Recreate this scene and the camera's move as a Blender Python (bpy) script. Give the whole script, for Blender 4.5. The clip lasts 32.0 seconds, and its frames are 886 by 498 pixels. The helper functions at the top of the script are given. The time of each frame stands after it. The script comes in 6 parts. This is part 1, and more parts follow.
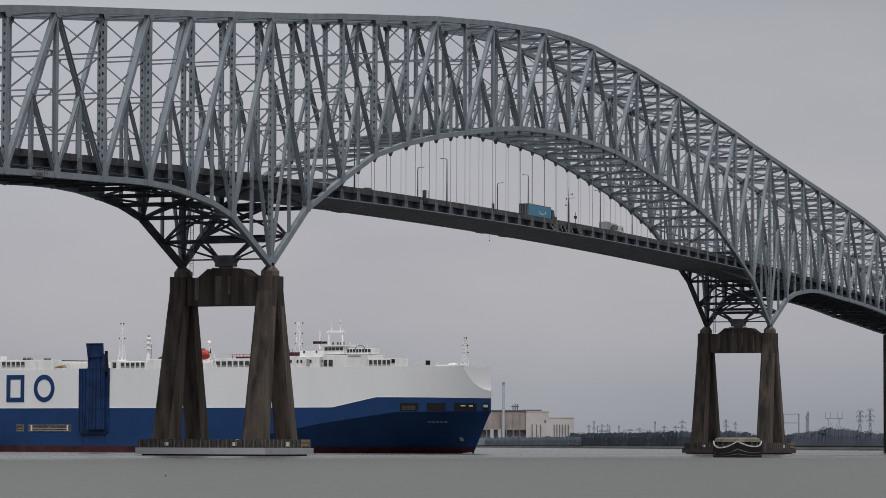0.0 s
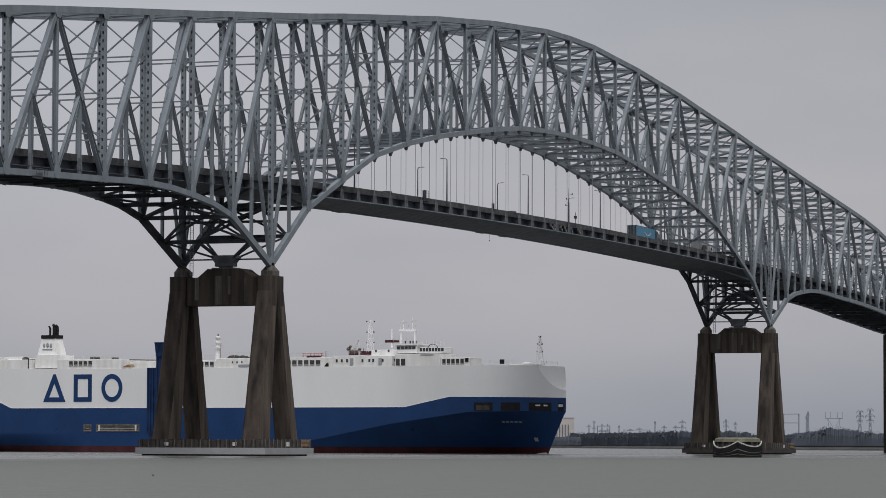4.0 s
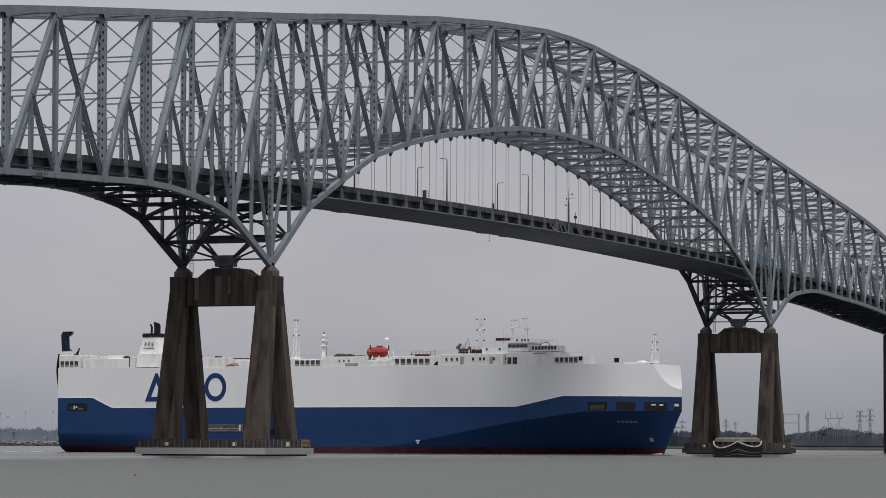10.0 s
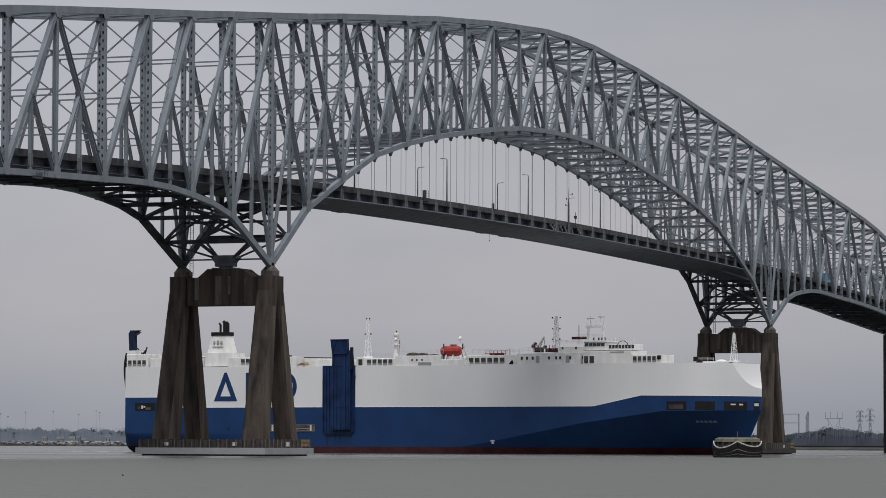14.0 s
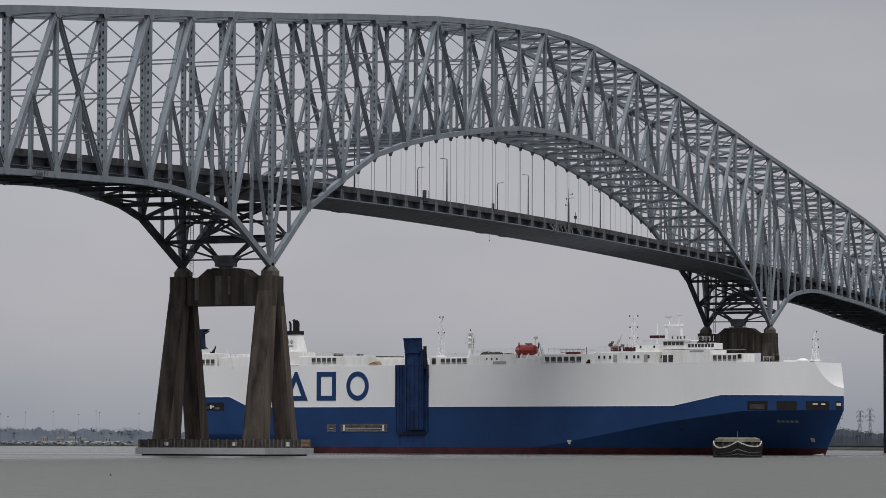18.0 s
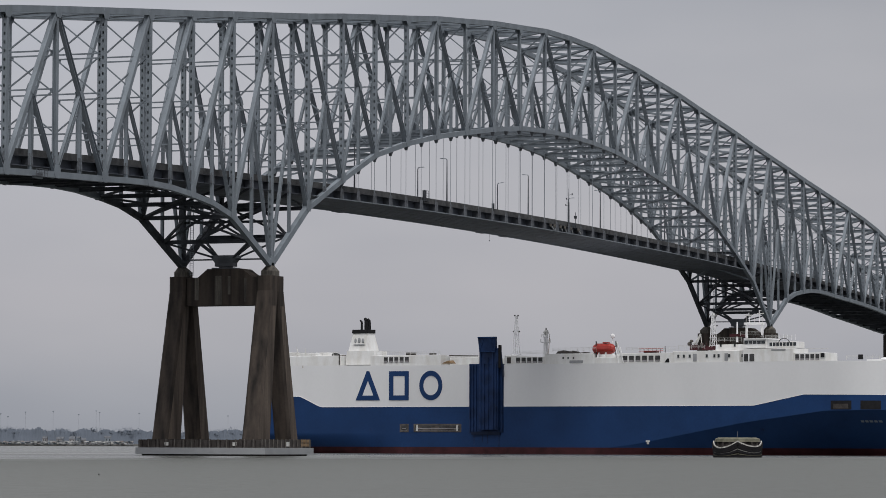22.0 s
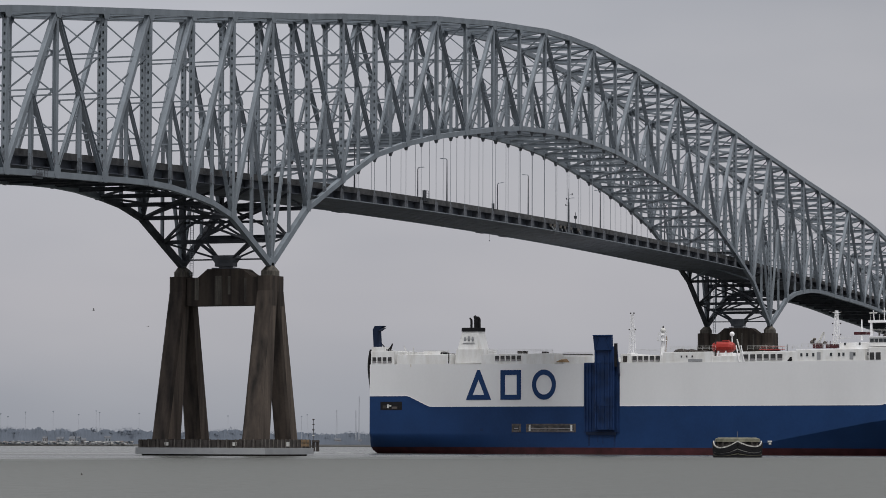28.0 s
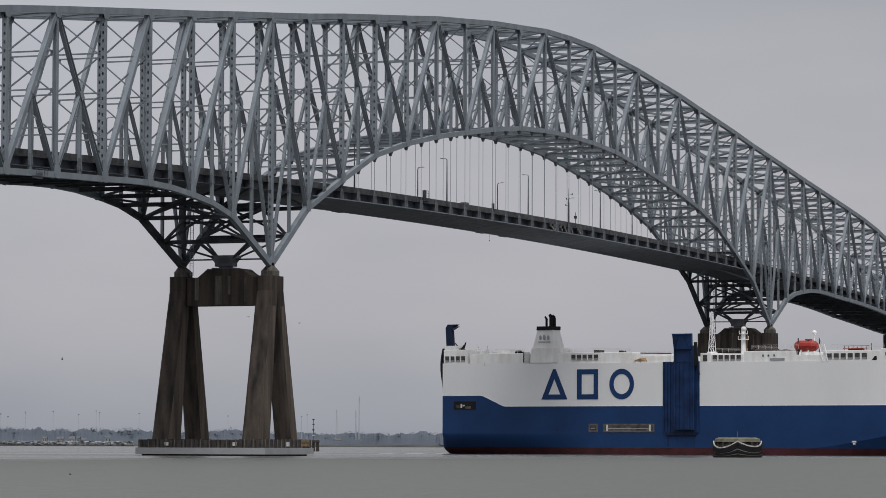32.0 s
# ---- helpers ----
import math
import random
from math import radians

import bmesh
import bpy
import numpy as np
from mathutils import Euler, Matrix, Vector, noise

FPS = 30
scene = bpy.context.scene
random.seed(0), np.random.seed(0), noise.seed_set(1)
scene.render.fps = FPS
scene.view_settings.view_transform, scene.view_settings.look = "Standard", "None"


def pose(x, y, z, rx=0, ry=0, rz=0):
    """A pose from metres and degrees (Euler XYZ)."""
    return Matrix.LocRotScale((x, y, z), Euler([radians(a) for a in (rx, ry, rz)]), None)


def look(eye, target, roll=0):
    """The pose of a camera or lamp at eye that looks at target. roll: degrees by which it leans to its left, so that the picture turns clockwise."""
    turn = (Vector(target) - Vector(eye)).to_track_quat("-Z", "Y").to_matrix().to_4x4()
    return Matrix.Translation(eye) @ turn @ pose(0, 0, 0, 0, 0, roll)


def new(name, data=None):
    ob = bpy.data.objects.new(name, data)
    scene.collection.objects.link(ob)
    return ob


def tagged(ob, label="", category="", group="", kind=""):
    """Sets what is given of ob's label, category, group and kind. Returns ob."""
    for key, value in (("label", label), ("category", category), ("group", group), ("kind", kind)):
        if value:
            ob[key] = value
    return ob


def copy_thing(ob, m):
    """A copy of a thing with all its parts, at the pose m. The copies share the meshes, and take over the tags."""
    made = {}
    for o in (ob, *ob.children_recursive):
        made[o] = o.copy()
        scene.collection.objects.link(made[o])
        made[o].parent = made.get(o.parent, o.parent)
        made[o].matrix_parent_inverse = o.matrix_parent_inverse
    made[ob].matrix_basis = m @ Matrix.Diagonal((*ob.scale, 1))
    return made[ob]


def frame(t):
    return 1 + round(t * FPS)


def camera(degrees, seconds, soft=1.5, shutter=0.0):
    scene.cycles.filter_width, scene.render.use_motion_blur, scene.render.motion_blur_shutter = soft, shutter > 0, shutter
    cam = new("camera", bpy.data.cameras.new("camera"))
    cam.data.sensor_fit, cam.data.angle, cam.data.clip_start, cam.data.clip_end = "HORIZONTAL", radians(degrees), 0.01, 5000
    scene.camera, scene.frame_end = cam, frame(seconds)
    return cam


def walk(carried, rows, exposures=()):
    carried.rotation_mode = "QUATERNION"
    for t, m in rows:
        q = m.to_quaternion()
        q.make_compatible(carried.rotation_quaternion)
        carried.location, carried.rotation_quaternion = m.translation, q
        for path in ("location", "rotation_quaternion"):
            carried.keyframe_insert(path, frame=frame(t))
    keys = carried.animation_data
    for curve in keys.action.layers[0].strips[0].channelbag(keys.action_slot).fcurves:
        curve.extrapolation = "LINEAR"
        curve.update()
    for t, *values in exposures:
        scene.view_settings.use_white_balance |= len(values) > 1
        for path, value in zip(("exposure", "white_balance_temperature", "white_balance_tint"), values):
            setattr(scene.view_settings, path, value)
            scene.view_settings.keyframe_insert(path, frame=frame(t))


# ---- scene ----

# ---- camera ----
P = 18.288          # truss panel, 60 ft
W = 19.67           # distance between the two trusses
EYE = (-639.08, -286.69, 2.14)
YAW, PITCH, ROLL = radians(21.309), radians(3.244), 0.194


def aim():
    d = Vector((math.cos(YAW) * math.cos(PITCH), math.sin(YAW) * math.cos(PITCH), math.sin(PITCH)))
    return look(EYE, Vector(EYE) + 100 * d, ROLL)


cam = camera(14.5452, 32.0, soft=0.85)
walk(cam, [(0.0, aim()), (32.0, aim())], [(0.0, 0.0), (16.0, 0.01), (32.0, 0.05)])

# ---- world and sun ----
SUN_EL, SUN_AZ = radians(60), radians(240)
world = bpy.data.worlds.new("overcast_sky")
scene.world = world
world.use_nodes = True
wn, wl = world.node_tree.nodes, world.node_tree.links
wn.clear()
w_out, w_bg = wn.new("ShaderNodeOutputWorld"), wn.new("ShaderNodeBackground")
w_sky, w_mix, w_cloud = wn.new("ShaderNodeTexSky"), wn.new("ShaderNodeMixRGB"), wn.new("ShaderNodeMixRGB")
w_noise, w_tc, w_map = wn.new("ShaderNodeTexNoise"), wn.new("ShaderNodeTexCoord"), wn.new("ShaderNodeMapping")
w_sep, w_range, w_ramp, w_patch = wn.new("ShaderNodeSeparateXYZ"), wn.new("ShaderNodeMapRange"), wn.new("ShaderNodeValToRGB"), wn.new("ShaderNodeValToRGB")
w_sky.sky_type, w_sky.sun_disc, w_sky.sun_elevation, w_sky.sun_rotation = "NISHITA", False, SUN_EL, SUN_AZ
wl.new(w_tc.outputs["Generated"], w_sep.inputs["Vector"])
wl.new(w_sep.outputs["Z"], w_range.inputs["Value"])
# cloud cover by height: hazy at the horizon, paler above it, brightest overhead; the scale is squeezed towards the horizon
w_pow = wn.new("ShaderNodeMath")
w_pow.operation = "POWER"
w_pow.inputs[1].default_value = 0.5
wl.new(w_range.outputs["Result"], w_pow.inputs[0])
wl.new(w_pow.outputs["Value"], w_ramp.inputs["Fac"])
stops = w_ramp.color_ramp.elements
for pos, col in ((0.0, (2.66, 2.84, 3.27)), (0.12, (3.22, 3.35, 3.78)), (0.21, (4.12, 4.07, 4.42)), (0.28, (4.42, 4.38, 4.70)), (0.36, (4.40, 4.45, 4.80)), (0.5, (4.9, 4.95, 5.2)), (1.0, (7.6, 7.6, 7.8))):
    e = stops[0] if pos == 0.0 else stops[len(stops) - 1] if pos == 1.0 else stops.new(pos)
    e.color = (*col, 1)
w_map.inputs["Scale"].default_value = (1.0, 1.0, 3.2)
w_noise.inputs["Scale"].default_value, w_noise.inputs["Detail"].default_value = 7.0, 3.0
w_patch.color_ramp.elements[0].position, w_patch.color_ramp.elements[1].position = 0.3, 0.7
w_patch.color_ramp.elements[0].color, w_patch.color_ramp.elements[1].color = (0.89, 0.90, 0.92, 1), (1.07, 1.06, 1.05, 1)
wl.new(w_tc.outputs["Generated"], w_map.inputs["Vector"])
wl.new(w_map.outputs["Vector"], w_noise.inputs["Vector"])
wl.new(w_noise.outputs["Fac"], w_patch.inputs["Fac"])
w_cloud.blend_type, w_cloud.inputs["Fac"].default_value = "MULTIPLY", 1.0
wl.new(w_ramp.outputs["Color"], w_cloud.inputs["Color1"])
wl.new(w_patch.outputs["Color"], w_cloud.inputs["Color2"])
# the cloud is thicker to the south-east, above the first few degrees
w_dot, w_side, w_high = wn.new("ShaderNodeVectorMath"), wn.new("ShaderNodeMapRange"), wn.new("ShaderNodeMapRange")
w_dot.operation = "DOT_PRODUCT"
w_dot.inputs[1].default_value = (-math.sin(YAW), math.cos(YAW), 0)
wl.new(w_tc.outputs["Generated"], w_dot.inputs[0])
for node_, a0, a1, b0, b1 in ((w_side, -0.13, 0.13, 0.84, 1.14), (w_high, 0.04, 0.125, 0.0, 1.0)):
    for key, value in (("From Min", a0), ("From Max", a1), ("To Min", b0), ("To Max", b1)):
        node_.inputs[key].default_value = value
wl.new(w_dot.outputs["Value"], w_side.inputs["Value"])
wl.new(w_sep.outputs["Z"], w_high.inputs["Value"])
w_tone = wn.new("ShaderNodeMixRGB")
w_tone.blend_type = "MULTIPLY"
wl.new(w_high.outputs["Result"], w_tone.inputs["Fac"])
wl.new(w_cloud.outputs["Color"], w_tone.inputs["Color1"])
wl.new(w_side.outputs["Result"], w_tone.inputs["Color2"])
w_mix.inputs["Fac"].default_value = 0.95
wl.new(w_sky.outputs["Color"], w_mix.inputs["Color1"])
wl.new(w_tone.outputs["Color"], w_mix.inputs["Color2"])
wl.new(w_mix.outputs["Color"], w_bg.inputs["Color"])
w_bg.inputs["Strength"].default_value = 0.1
wl.new(w_bg.outputs["Background"], w_out.inputs["Surface"])

sun = new("sun", bpy.data.lights.new("sun", "SUN"))
sun.data.energy, sun.data.angle, sun.data.color = 2.2, radians(35), (1.0, 0.98, 0.95)
sun.matrix_world = look((-405, -235, 808), (0, 0, 0))


# ---- materials ----
def surface(name, base, rough=0.6, metal=0.0, scale=0.6, amount=0.25, fine=8.0, bump=0.1, tint=None, streak=0.0, gloss=0.5):
    """A node material with large stains, fine grain, a little bump and, where wanted, upright streaks."""
    m = bpy.data.materials.new(name)
    m.use_nodes = True
    n, l = m.node_tree.nodes, m.node_tree.links
    b = n["Principled BSDF"]
    b.inputs["Roughness"].default_value, b.inputs["Metallic"].default_value = rough, metal
    b.inputs["Specular IOR Level"].default_value = gloss
    tc = n.new("ShaderNodeNewGeometry")
    big, small = n.new("ShaderNodeTexNoise"), n.new("ShaderNodeTexNoise")
    big.inputs["Scale"].default_value, big.inputs["Detail"].default_value = scale, 5.0
    small.inputs["Scale"].default_value, small.inputs["Detail"].default_value = fine, 4.0
    vec = tc.outputs["Position"]
    if streak:
        mp = n.new("ShaderNodeMapping")
        mp.inputs["Scale"].default_value = (1.0, 1.0, streak)
        l.new(vec, mp.inputs["Vector"])
        vec = mp.outputs["Vector"]
    l.new(vec, big.inputs["Vector"])
    l.new(tc.outputs["Position"], small.inputs["Vector"])
    ramp = n.new("ShaderNodeValToRGB")
    dark = tint or tuple(c * (1 - amount * 1.6) for c in base)
    ramp.color_ramp.elements[0].position, ramp.color_ramp.elements[1].position = 0.32, 0.62
    ramp.color_ramp.elements[0].color, ramp.color_ramp.elements[1].color = (*dark, 1), (*base, 1)
    l.new(big.outputs["Fac"], ramp.inputs["Fac"])
    mix = n.new("ShaderNodeMixRGB")
    mix.blend_type, mix.inputs["Fac"].default_value = "OVERLAY", amount
    l.new(ramp.outputs["Color"], mix.inputs["Color1"])
    l.new(small.outputs["Fac"], mix.inputs["Color2"])
    l.new(mix.outputs["Color"], b.inputs["Base Color"])
    if bump:
        bp = n.new("ShaderNodeBump")
        bp.inputs["Strength"].default_value, bp.inputs["Distance"].default_value = bump, 0.05
        l.new(small.outputs["Fac"], bp.inputs["Height"])
        l.new(bp.outputs["Normal"], b.inputs["Normal"])
    return m


STEEL = surface("bridge_paint", (0.200, 0.230, 0.263), 0.55, 0.0, 0.35, 0.16, 6.0, 0.1, streak=0.35)
# Bridge steel darkened to stand in for shade below deck; dark gear shares it.
SHADE_DARK = surface("shade_and_dark_steel", (0.062, 0.068, 0.080), 0.75, 0.0, 0.5, 0.3, 5.0, 0.1, gloss=0.25)
# Darker steel; on the floor parts its tone includes shade under the slab.
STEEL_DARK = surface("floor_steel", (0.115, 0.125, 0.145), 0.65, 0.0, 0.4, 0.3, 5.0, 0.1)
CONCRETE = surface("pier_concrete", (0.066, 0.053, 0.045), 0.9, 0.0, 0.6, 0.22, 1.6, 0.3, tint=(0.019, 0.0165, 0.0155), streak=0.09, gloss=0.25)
DECK = surface("deck_concrete", (0.26, 0.25, 0.24), 0.9, 0.0, 0.3, 0.25, 4.0, 0.2)
PARAPET = surface("parapet_concrete", (0.085, 0.086, 0.089), 0.9, 0.0, 0.55, 0.45, 3.0, 0.2, tint=(0.026, 0.027, 0.030))
TIMBER = surface("fender_timber", (0.050, 0.043, 0.040), 0.9, 0.0, 0.8, 0.35, 5.0, 0.3)
GREYBEAM = surface("fender_beam", (0.30, 0.31, 0.325), 0.7, 0.0, 0.25, 0.1, 5.0, 0.1)
FOAM = surface("foam", (0.42, 0.44, 0.43), 0.8, 0.0, 0.8, 0.15, 5.0, 0.3)
PALE = surface("pale_plate", (0.62, 0.62, 0.60), 0.6, 0.0, 1.0, 0.15, 6.0, 0.05)
TAN = surface("tan_plank", (0.26, 0.17, 0.09), 0.8, 0.0, 1.0, 0.2, 6.0, 0.1)
PALEWOOD = surface("weathered_post", (0.13, 0.12, 0.11), 0.9, 0.0, 1.0, 0.3, 6.0, 0.2)
WHITE = surface("ship_white", (0.80, 0.80, 0.815), 0.45, 0.0, 0.05, 0.045, 1.5, 0.03, streak=0.25, gloss=0.35)
DIRTY = surface("weathered_white", (0.74, 0.745, 0.75), 0.6, 0.0, 0.55, 0.14, 2.5, 0.05, tint=(0.63, 0.62, 0.60), streak=0.3, gloss=0.3)
# Ship white greyed, so the upright sides read as less lit than the tops.
SHADEWHITE = surface("shaded_hull_white", (0.70, 0.705, 0.72), 0.5, 0.0, 0.05, 0.06, 1.5, 0.03, streak=0.25, gloss=0.35)
BLUE = surface("ship_blue", (0.0115, 0.041, 0.128), 0.45, 0.0, 0.12, 0.12, 1.5, 0.03, gloss=0.18)
RED = surface("ship_red", (0.062, 0.018, 0.022), 0.6, 0.0, 0.3, 0.3, 2.0, 0.05, gloss=0.2)
NAVY = surface("ramp_blue", (0.012, 0.034, 0.105), 0.5, 0.0, 0.3, 0.3, 2.0, 0.05, gloss=0.2)
STAIN = surface("rust_stain", (0.62, 0.57, 0.51), 0.7, 0.0, 0.9, 0.15, 4.0, 0.05)
RUST = surface("rusty_door", (0.12, 0.105, 0.095), 0.8, 0.0, 0.9, 0.4, 4.0, 0.1)
BLACK = surface("black_rubber", (0.016, 0.016, 0.018), 0.8, 0.0, 1.0, 0.2, 6.0, 0.1, gloss=0.15)
DIM = surface("dim_opening", (0.055, 0.055, 0.058), 0.8, 0.0, 0.8, 0.4, 4.0, 0.05)
GLASS = surface("dark_window", (0.03, 0.035, 0.04), 0.15, 0.0, 0.5, 0.1, 4.0, 0.0)
ORANGE = surface("lifeboat_red", (0.36, 0.032, 0.024), 0.4, 0.0, 0.8, 0.12, 4.0, 0.02)
# Tree colours paled and blued: distance haze is mixed into the base colour.
TREES = surface("hazed_trees", (0.092, 0.105, 0.132), 0.95, 0.0, 0.02, 0.12, 0.08, 0.0, gloss=0.0)
FARTREES = surface("hazed_far_trees", (0.150, 0.173, 0.212), 0.95, 0.0, 0.02, 0.1, 0.05, 0.0, gloss=0.0)
GALV = surface("galvanised_steel", (0.40, 0.42, 0.46), 0.6, 0.0, 0.3, 0.1, 3.0, 0.0)
FEATHER = surface("grey_feather", (0.16, 0.16, 0.17), 0.8, 0.0, 3.0, 0.3, 20.0, 0.0)
PALE_CONCRETE = surface("pale_concrete", (0.122, 0.098, 0.081), 0.9, 0.0, 0.8, 0.25, 1.8, 0.3, tint=(0.046, 0.037, 0.032), streak=0.07, gloss=0.25)
LIME = surface("lime_streak", (0.115, 0.105, 0.090), 0.9, 0.0, 1.4, 0.4, 3.0, 0.2, tint=(0.03, 0.027, 0.025), streak=0.08)
VENT = surface("vent_navy", (0.011, 0.020, 0.048), 0.6, 0.0, 0.5, 0.2, 3.0, 0.0, gloss=0.15)
SHED = surface("dull_wall", (0.30, 0.29, 0.30), 0.9, 0.0, 0.2, 0.2, 1.0, 0.0)
OLIVE = surface("mossy_concrete", (0.16, 0.155, 0.115), 0.9, 0.0, 0.8, 0.3, 4.0, 0.3)
ROPE = surface("pale_rope", (0.50, 0.49, 0.46), 0.9, 0.0, 1.5, 0.3, 8.0, 0.2)
BEIGE = surface("beige_concrete", (0.47, 0.435, 0.425), 0.9, 0.0, 0.05, 0.12, 0.6, 0.05)
BRICK = surface("pink_brick", (0.31, 0.265, 0.255), 0.9, 0.0, 0.05, 0.15, 0.6, 0.05)
TRUCKBLUE = surface("truck_blue", (0.03, 0.22, 0.38), 0.4, 0.0, 0.6, 0.08, 4.0, 0.02)
TRUCKDARK = surface("truck_dark", (0.03, 0.045, 0.06), 0.5, 0.0, 0.6, 0.1, 4.0, 0.02)
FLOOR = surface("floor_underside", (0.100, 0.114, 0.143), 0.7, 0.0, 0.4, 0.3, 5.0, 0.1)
LAND = surface("shore_ground", (0.06, 0.06, 0.058), 0.95, 0.0, 0.02, 0.3, 0.4, 0.2)


def thin_twigs(m):
    """Fine twigs: half of the light passes through them, and they shade softly, as their many directions blur together; sky shows between them."""
    n, l = m.node_tree.nodes, m.node_tree.links
    b = n["Principled BSDF"]
    colour = b.inputs["Base Color"].links[0].from_socket
    geo, lean, unit = n.new("ShaderNodeNewGeometry"), n.new("ShaderNodeVectorMath"), n.new("ShaderNodeVectorMath")
    lean.operation, unit.operation = "MULTIPLY_ADD", "NORMALIZE"
    lean.inputs[1].default_value, lean.inputs[2].default_value = (0.12, 0.12, 0.12), (-0.5, -0.35, 0.5)
    l.new(geo.outputs["Normal"], lean.inputs[0])
    l.new(lean.outputs["Vector"], unit.inputs[0])
    l.new(unit.outputs["Vector"], b.inputs["Normal"])
    thin, both = n.new("ShaderNodeBsdfTranslucent"), n.new("ShaderNodeMixShader")
    l.new(colour, thin.inputs["Color"])
    l.new(unit.outputs["Vector"], thin.inputs["Normal"])
    both.inputs["Fac"].default_value = 0.2
    l.new(b.outputs["BSDF"], both.inputs[1])
    l.new(thin.outputs["BSDF"], both.inputs[2])
    gap, loose = n.new("ShaderNodeBsdfTransparent"), n.new("ShaderNodeMixShader")
    loose.inputs["Fac"].default_value = 0.12
    l.new(both.outputs["Shader"], loose.inputs[1])
    l.new(gap.outputs["BSDF"], loose.inputs[2])
    l.new(loose.outputs["Shader"], n["Material Output"].inputs["Surface"])


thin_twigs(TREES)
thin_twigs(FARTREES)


# ---- mesh helpers ----
def part(name, bm, material, parent, label=""):
    me = bpy.data.meshes.new(name)
    bm.to_mesh(me)
    bm.free()
    me.materials.append(material)
    ob = new(name, me)
    ob.parent = parent
    if label:
        tagged(ob, label)
    return ob


def thing(name, label, category, at=(0, 0, 0), group="", kind=""):
    ob = new(name)
    ob.location = at
    ob.empty_display_size = 0.1
    return tagged(ob, label, category, group, kind)


def beam(bm, a, b, w, h, ref=(0, 1, 0)):
    """A square-edged bar from a to b; w across it along ref, h across the other way."""
    a, b = Vector(a), Vector(b)
    d = (b - a).normalized()
    s = Vector(ref) - d * d.dot(Vector(ref))
    if s.length < 1e-4:
        s = d.orthogonal()
    s.normalize()
    u = d.cross(s)
    vs = [bm.verts.new(p + s * (i * w / 2) + u * (j * h / 2)) for p in (a, b) for i, j in ((-1, -1), (1, -1), (1, 1), (-1, 1))]
    for f in ((3, 2, 1, 0), (4, 5, 6, 7), (0, 1, 5, 4), (1, 2, 6, 5), (2, 3, 7, 6), (3, 0, 4, 7)):
        bm.faces.new([vs[k] for k in f])


def hbeam(bm, a, b, w, h, ref=(0, 1, 0), t=0.09):
    """An H-shaped bar: flanges on both sides along ref, web between."""
    d = (Vector(b) - Vector(a)).normalized()
    s = (Vector(ref) - d * d.dot(Vector(ref))).normalized()
    u = d.cross(s)
    for k in (-1, 1):
        o = u * (k * (h - t) / 2)
        beam(bm, Vector(a) + o, Vector(b) + o, w, t, ref)
    beam(bm, a, b, t, h - 2 * t, ref)


def box(bm, x0, x1, y0, y1, z0, z1):
    beam(bm, ((x0 + x1) / 2, (y0 + y1) / 2, z0), ((x0 + x1) / 2, (y0 + y1) / 2, z1), x1 - x0, y1 - y0, (1, 0, 0))


def prism(bm, bottom, top):
    """A solid between two outlines with the same number of corners."""
    lo, hi = [bm.verts.new(p) for p in bottom], [bm.verts.new(p) for p in top]
    n = len(lo)
    bm.faces.new(lo[::-1]), bm.faces.new(hi)
    for k in range(n):
        bm.faces.new((lo[k], lo[(k + 1) % n], hi[(k + 1) % n], hi[k]))


def tube(bm, a, b, r0, r1=None, n=8):
    a, b = Vector(a), Vector(b)
    d = (b - a).normalized()
    s = d.orthogonal().normalized()
    u = d.cross(s)
    r1 = r0 if r1 is None else r1
    ring = lambda c, r: [c + (s * math.cos(2 * math.pi * k / n) + u * math.sin(2 * math.pi * k / n)) * r for k in range(n)]
    prism(bm, ring(a, r0), ring(b, r1))


def ball(bm, c, rx, ry, rz, nu=10, nv=6):
    """A rounded blob; ends closed."""
    c = Vector(c)
    rows = []
    for j in range(nv + 1):
        a = math.pi * j / nv
        rows.append([bm.verts.new(c + Vector((rx * math.sin(a) * math.cos(2 * math.pi * k / nu), ry * math.sin(a) * math.sin(2 * math.pi * k / nu), rz * math.cos(a)))) for k in range(nu)] if 0 < j < nv
                    else [bm.verts.new(c + Vector((0, 0, rz * math.cos(a))))])
    for a, b in zip(rows, rows[1:]):
        for k in range(nu):
            q = [a[k % len(a)], b[k % len(b)], b[(k + 1) % len(b)], a[(k + 1) % len(a)]]
            q = list(dict.fromkeys(q))
            bm.faces.new(q)


def smooth(ob):
    for f in ob.data.polygons:
        f.use_smooth = True
    return ob


def made(fn, *args):
    bm = bmesh.new()
    fn(bm, *args)
    return bm


